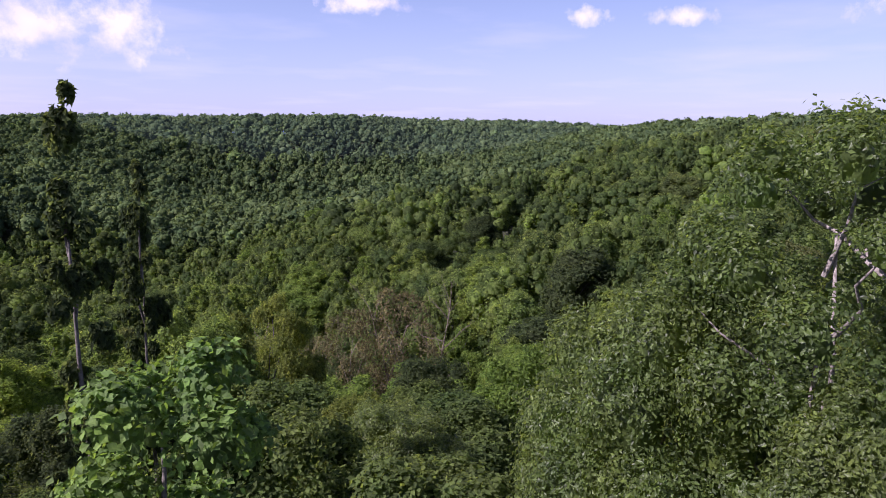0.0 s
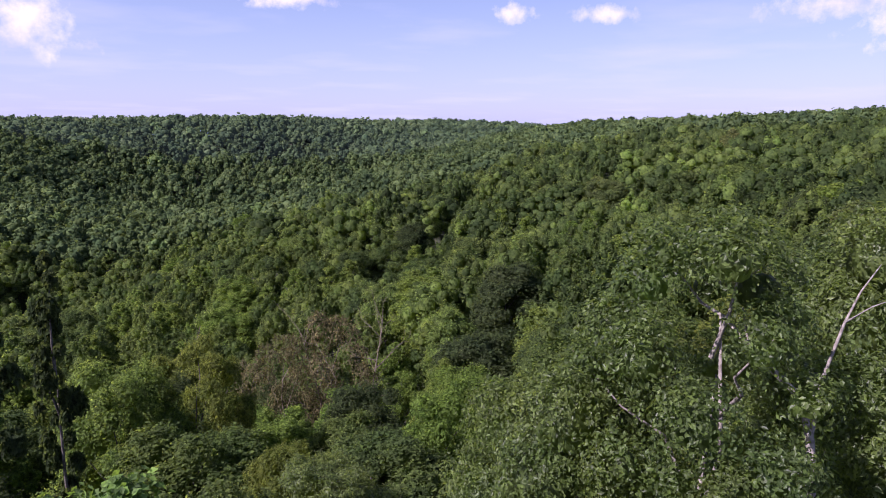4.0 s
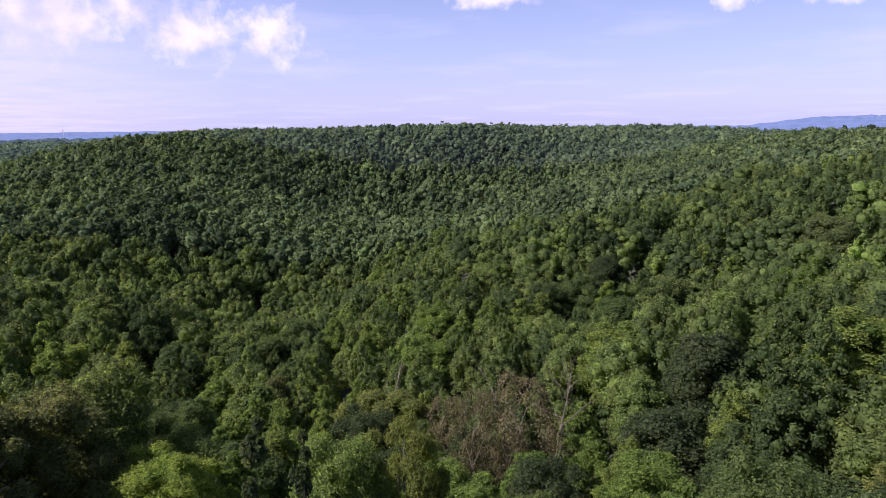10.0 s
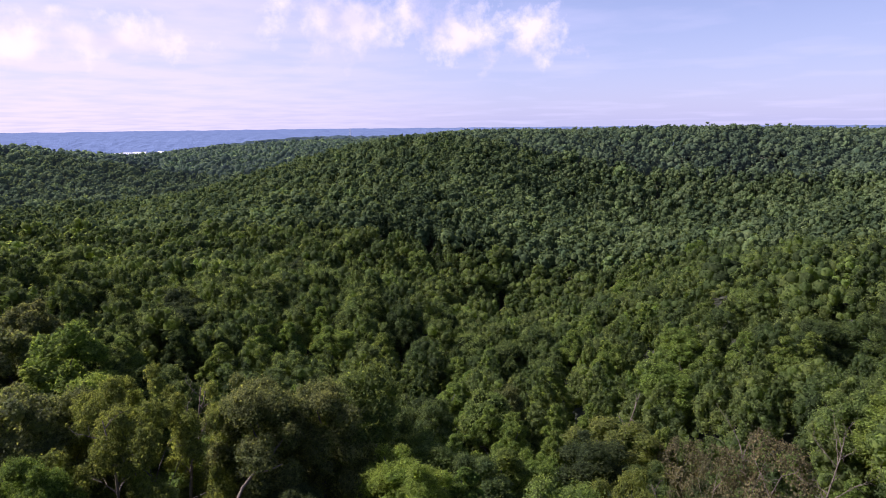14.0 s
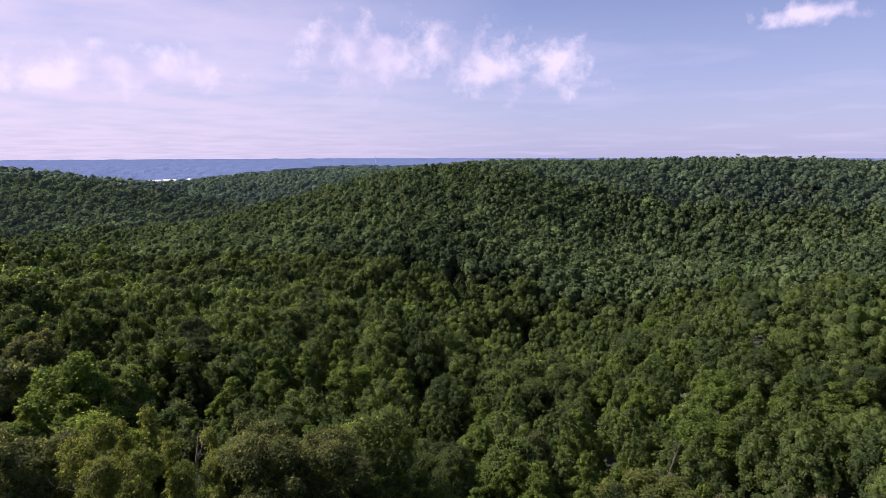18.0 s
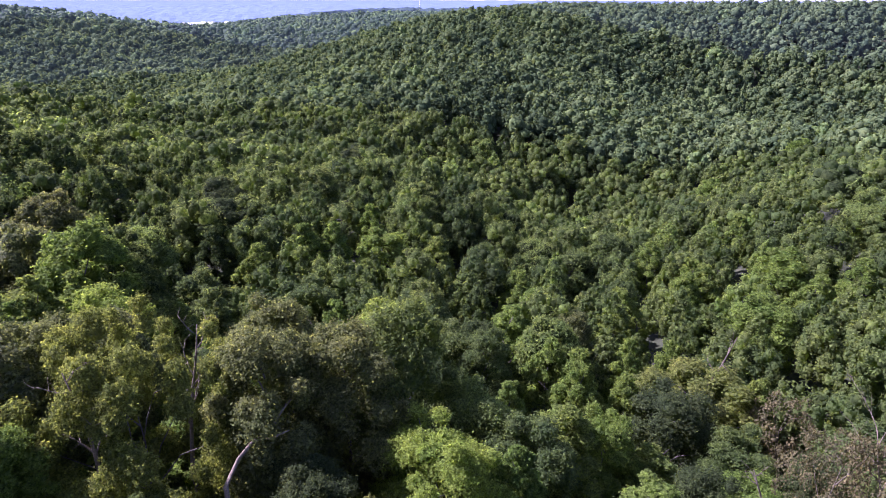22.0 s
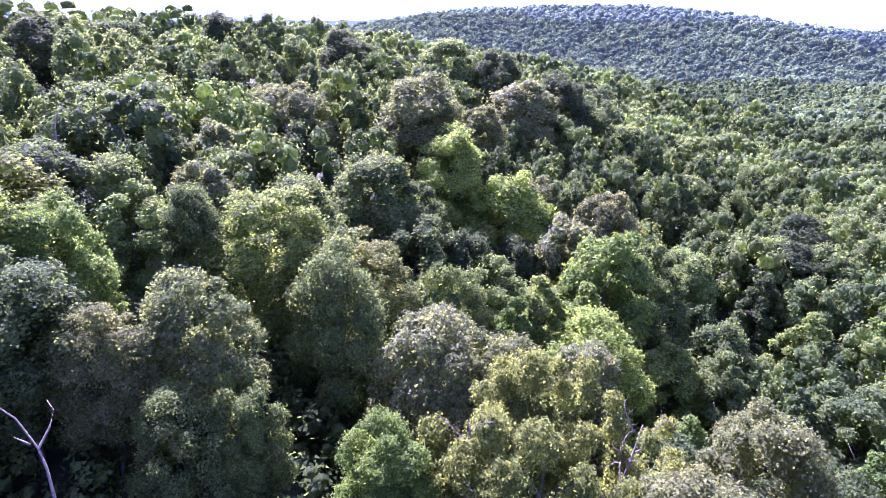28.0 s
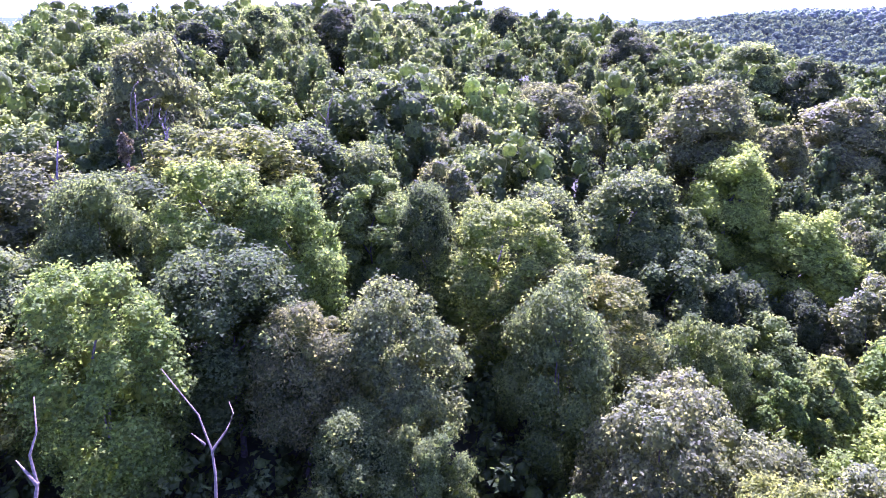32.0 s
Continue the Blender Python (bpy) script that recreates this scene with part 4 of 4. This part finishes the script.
plant("cone", 45.7, 126.0, 7.6, 4.0, 1, 183)
plant("cone", 34.0, 138.5, 4.9, 4.0, 0, 320)
plant("cone", 29.7, 146.3, 5.3, 4.0, 1, 97)
plant("bright", 72.0, 89.9, 16.9, 5.2, 0, 234)
plant("dark", 65.6, 89.5, 15.3, 4.8, 1, 11)
plant("oak", 80.1, 130.7, 18.8, 5.3, 0, 148)
plant("tan", 55.8, 148.6, 12.6, 6.5, 1, 285)
plant("oak", 66.8, 134.3, 14.9, 5.2, 0, 62)
plant("oak", 20.7, 132.3, 1.4, 5.2, 1, 199)
plant("dark", 8.5, 147.5, 2.5, 5.3, 0, 336)
plant("round", 42.2, 85.3, 11.3, 5.3, 1, 113)
plant("oak", 49.9, 89.4, 11.7, 4.6, 0, 250)
plant("silver", 63.6, 76.5, 15.2, 4.6, 1, 27)
plant("oak", 53.2, 79.3, 12.7, 4.6, 0, 164)
plant("tan", 38.6, 67.6, 10.5, 3.5, 1, 301)


def plant_bare(x, y, top, spread, seed, bark, label, branches=8, fork=0.35, twigs=4, thick=1.0):
    t = make_bare_tree("dead_tree", seed, top - float(ground_z(x, y)), spread, bark, branches, fork, twigs, thick)
    full = top - float(ground_z(x, y))
    t.matrix_basis = pose(x, y, float(ground_z(x, y))) @ Matrix.Diagonal((1, 1, full / max(v.co.z for c in t.children_recursive for v in c.data.vertices), 1))
    TAKEN.append((x, y, 1.2))
    return tagged(t, label, "dead tree", "dead trees")


plant("fading", -4.6, 64.6, 5.4, 5.0, 0, 40)
plant("fading", -9.4, 63.0, 3.6, 4.0, 1, 140)
plant_bare(-5.7, 67.0, 6.1, 7.0, 5, GREY_BARK, "half-dead tree with many pale bare branches", 18, 0.3, 6, 0.7)
plant_bare(-2.0, 66.0, 5.6, 6.0, 6, GREY_BARK, "half-dead tree with many pale bare branches", 16, 0.3, 6, 0.7)
plant_bare(-12.5, 60.5, 0.5, 3.2, 7, GREY_BARK, "small dead tree with a fan of white branches", 9, 0.5, 5)
plant_bare(-51.5, -20.4, 24.0, 1.2, 10, BARK, "straight broken dead trunk", 2, 0.8, 0, 1.3)
plant_bare(-59.9, -22.4, 25.6, 3.4, 11, BARK, "dead tree wrapped in yellowing creeper", 8, 0.45, 4, 1.2)
plant_bare(-64.3, -28.5, 26.9, 4.0, 12, GREY_BARK, "pale dead tree with upright bare branches", 7, 0.4, 4)
plant_bare(-68.3, -24.9, 24.9, 4.0, 13, GREY_BARK, "pale dead tree with upright bare branches", 8, 0.4, 4)
plant_bare(-50.2, -17.4, 22.5, 3.6, 14, BARK, "dark dead tree with crooked branches", 6, 0.4, 3)
plant_bare(-47.5, 31.0, 13.5, 3.6, 15, GREY_BARK, "dead branches standing out of an olive crown", 8, 0.55, 5)
plant_bare(-128.0, 51.5, 6.0, 6.5, 16, GREY_BARK, "greyish leafless tree in the hollow", 14, 0.35, 6)
plant_bare(-78.6, -19.9, 25.7, 4.0, 23, GREY_BARK, "pale dead tree with upright bare branches", 7, 0.4, 4)
plant_bare(-51.1, 42.0, 6.9, 3.4, 24, GREY_BARK, "small grey leafless tree among green crowns", 10, 0.4, 5)
plant_bare(-25.3, 82.8, 0.0, 3.0, 25, GREY_BARK, "thin pale dead tree among young poplars", 8, 0.4, 4)
plant_bare(-48.6, 25.7, 13.6, 3.6, 26, GREY_BARK, "dead branches standing out of an olive crown", 9, 0.5, 5)
plant("creeper", -58.7, -21.2, 25.2, 1.5, 0, 40, "slim dead stem wrapped in yellowing creeper")

forked_snag = new("dead_tree")
forked_snag.location = (-41.23, 4.27, 0.0)
forked_snag.location.z = float(ground_z(forked_snag.location.x, forked_snag.location.y))
pale_limb([forked_snag.location, *[(-41.23, 4.27, 11.95), (-42.20, 3.49, 13.51), (-42.60, 3.02, 14.36), (-42.99, 2.00, 15.73), (-42.95, 1.10, 16.63), (-42.84, 0.22, 17.72)]], 0.09, forked_snag, GREY_BARK)
pale_limb([(-42.60, 3.02, 14.36), (-43.34, 3.25, 15.03), (-43.89, 3.24, 15.62), (-44.01, 2.94, 16.11)], 0.065, forked_snag, GREY_BARK)
pale_limb([(-42.54, 2.72, 14.64), (-42.28, 2.25, 15.26)], 0.065, forked_snag, GREY_BARK)
tagged(forked_snag, "weathered grey snag with two long bare forks", "dead tree", "dead trees")
broken_snag = new("dead_tree")
broken_snag.location = (-36.27, 0.35, 0.0)
broken_snag.location.z = float(ground_z(broken_snag.location.x, broken_snag.location.y))
pale_limb([broken_snag.location, *[(-36.27, 0.35, 14.95), (-36.81, -0.02, 15.78), (-37.10, -0.59, 16.77), (-37.63, -0.75, 17.44), (-38.19, -1.40, 18.54)]], 0.10, broken_snag, GREY_BARK)
pale_limb([(-36.81, -0.02, 15.78), (-36.68, -0.79, 16.75)], 0.098, broken_snag, GREY_BARK)
tagged(broken_snag, "weathered grey snag with a broken forked top", "dead tree", "dead trees")
leaning_limb = new("dead_tree")
leaning_limb.location = (-39.25, 28.43, 0.0)
leaning_limb.location.z = float(ground_z(leaning_limb.location.x, leaning_limb.location.y))
pale_limb([leaning_limb.location, *[(-39.25, 28.43, 5.26), (-39.65, 29.79, 6.34), (-39.80, 31.18, 6.97), (-39.77, 32.85, 7.50), (-40.09, 34.68, 8.33)]], 0.2, leaning_limb, GREY_BARK)
pale_limb([(-39.80, 31.18, 6.97), (-38.99, 32.14, 7.00), (-38.55, 33.16, 7.20)], 0.14, leaning_limb, GREY_BARK)
tagged(leaning_limb, "long pale dead limb leaning out of a dark gap", "dead tree", "dead trees")


# the other trees near the flight's line
gx, gy, rng = scatter(130, 6.7, 21)
d = flight_distance(gx, gy)
keep = (d >= 7) & (d < 62) & in_view(gx, gy)
gx, gy, d = gx[keep], gy[keep], d[keep]
for x, y in zip(gx, gy):
    west, low = x < -30 and y < 22, float(ground_z(x, y)) < -8
    names = ["oak", "oak", "bright", "oak", "round", "tan", "olive"] if west else ["cone", "spire", "oak", "cone", "pole", "dark", "round", "bright"] if low else ["oak", "wide", "round", "oak", "pole", "dark", "olive"]
    sp = names[int(rng.integers(0, len(names)))]
    rad, hgt, turn, v = rng.uniform(3.6, 5.8) + (0.9 if west else 0.0), rng.uniform(13.0, 16.5), rng.uniform(0, 360), int(rng.integers(0, 2))
    if sp in ("cone", "spire", "pole"):
        rad *= 0.85
    if any(math.hypot(x - tx, y - ty) < 0.55 * (rad + tr) for tx, ty, tr in TAKEN) or flight_distance(x, y) < 14 and hgt + float(ground_z(x, y)) > 14:
        continue
    if x < -12 and flight_distance(x, y) < 31 and hgt + float(ground_z(x, y)) > 6:
        hgt, rad = max(5.0, 6 - float(ground_z(x, y))), rad * 0.8
    plant(sp, x, y, hgt + float(ground_z(x, y)), rad, v, turn)
print("trees", len(TAKEN))

woods("woods", 11, 58, 130, 6.6, 2100, 0.27, 4.2, 15.0, "dense green broadleaf woods on the slopes of a hollow", 1, TAKEN, 0.67, 0.5, LEAF_MID, 0.74, 0.8)
woods("woods_beyond", 14, 130, 230, 6.6, 520, 0.42, 4.5, 15.0, "green broadleaf woods on the further slopes", 1, TAKEN, 0.62, 0.5, LEAF_MID, 0.82, 0.45)
woods("far_woods", 12, 230, 430, 6.8, 190, 0.95, 5.0, 15.5, "far woods covering the hills, their green dulled and bluer for haze", 1, (), 0.62, 0.7, LEAF_FAR_HAZE, 0.84, 0.26)
# these ridge leaves carry painted haze: bluer and slightly emissive
woods("woods_of_the_ridges", 15, 430, 580, 6.9, 90, 1.25, 5.4, 15.5, "distant woods covering the ridges, tinted bluish and faintly glowing for haze", 1, (), 0.62, 0.7, LEAF_RIDGE_HAZE, 0.86, 0.18)
# haze over these woods is painted into their leaf colour and emission
woods("backdrop_woods", 16, 580, 780, 7.0, 40, 1.6, 5.8, 15.5, "woods on distant hills, with haze painted in as blue tint and glow", 1, (), 0.62, 0.7, LEAF_PAINTED_HAZE, 0.9, 0.12)
woods("undergrowth", 13, 4, 80, 3.9, 330, 0.30, 2.6, 6.5, "shaded green saplings and bushes under the trees", 1, (), 0.8, 0.5, LEAF_MID, 0.5, 0.3)


# ---- a town and a mast in the far valley ----
def make_building(x, y, z, turn, lx, ly, lz, wall_mat, roof_mat):
    top = new("building")
    bm = bmesh.new()
    bmesh.ops.create_cube(bm, size=1.0)
    bmesh.ops.scale(bm, vec=(lx, ly, lz), verts=bm.verts)
    bmesh.ops.translate(bm, vec=(0, 0, lz / 2), verts=bm.verts)
    bm_object("wall", bm, wall_mat, top)
    bm = bmesh.new()
    v = [bm.verts.new(p) for p in [(-lx * 0.52, -ly * 0.54, lz), (lx * 0.52, -ly * 0.54, lz), (lx * 0.52, ly * 0.54, lz), (-lx * 0.52, ly * 0.54, lz), (-lx * 0.52, 0, lz * 1.4), (lx * 0.52, 0, lz * 1.4)]]
    for f in ((0, 1, 5, 4), (2, 3, 4, 5), (0, 4, 3), (1, 2, 5), (3, 2, 1, 0)):
        bm.faces.new([v[i] for i in f])
    bm_object("roof", bm, roof_mat, top)
    for o in top.children:
        for p in o.data.polygons:
            p.use_smooth = False
    top.matrix_basis = pose(x, y, z, 0, 0, turn)
    return tagged(top, "long pale building in the far valley", "building", "buildings of the town")


def plain_material(name, dark, light, rough=0.7):
    m = Nodes(name)
    p = m.add("BsdfPrincipled", Roughness=rough)
    m.link(m.ramp(m.noise(0.8, 4.0), [(0.3, dark), (0.7, light)]), p.inputs["Base Color"])
    m.link(p.outputs[0], m.out.inputs["Surface"])
    return m.mat


WHITE_WALL = plain_material("white_wall", (0.62, 0.62, 0.62), (0.80, 0.80, 0.80))
PALE_ROOF = plain_material("pale_roof", (0.45, 0.47, 0.50), (0.70, 0.72, 0.76), 0.5)
STEEL = plain_material("mast_steel", (0.30, 0.30, 0.31), (0.42, 0.42, 0.44), 0.5)
rng = np.random.default_rng(77)
for k in range(9):
    az, dist = radians(-60.9 + 0.62 * k - (2.2 if k > 6 else 0)), 1290 + 60 * rng.uniform(-1, 1)
    x, y = dist * math.sin(az), dist * math.cos(az)
    make_building(x, y, float(ground_z(x, y)) + 14.0, rng.uniform(-20, 50), rng.uniform(14, 34), rng.uniform(9, 14), rng.uniform(4, 7), WHITE_WALL, PALE_ROOF)


def make_mast(x, y, z, height):
    top = new("radio_mast")
    foot = [(1.1 * math.cos(a), 1.1 * math.sin(a)) for a in (0, 2.094, 4.189)]
    for fx, fy in foot:
        bm = bmesh.new()
        limb(bm, [(fx, fy, 0), (fx * 0.4, fy * 0.4, height)], [0.22, 0.12], 5)
        bm_object("leg", bm, STEEL, top)
    for k in range(10):
        u0, u1 = k / 10, (k + 1) / 10
        for i in range(3):
            (ax, ay), (bx, by) = foot[i], foot[(i + 1) % 3]
            s0, s1 = 1 - 0.6 * u0, 1 - 0.6 * u1
            bm = bmesh.new()
            limb(bm, [(ax * s0, ay * s0, height * u0), (bx * s1, by * s1, height * u1)], [0.08, 0.08], 4)
            bm_object("brace", bm, STEEL, top)
    top.matrix_basis = pose(x, y, z)
    return tagged(top, "slender grey lattice radio mast on the skyline", "radio mast")


az = radians(-41.7)
make_mast(1180 * math.sin(az), 1180 * math.cos(az), float(ground_z(1180 * math.sin(az), 1180 * math.cos(az))), 42.0)
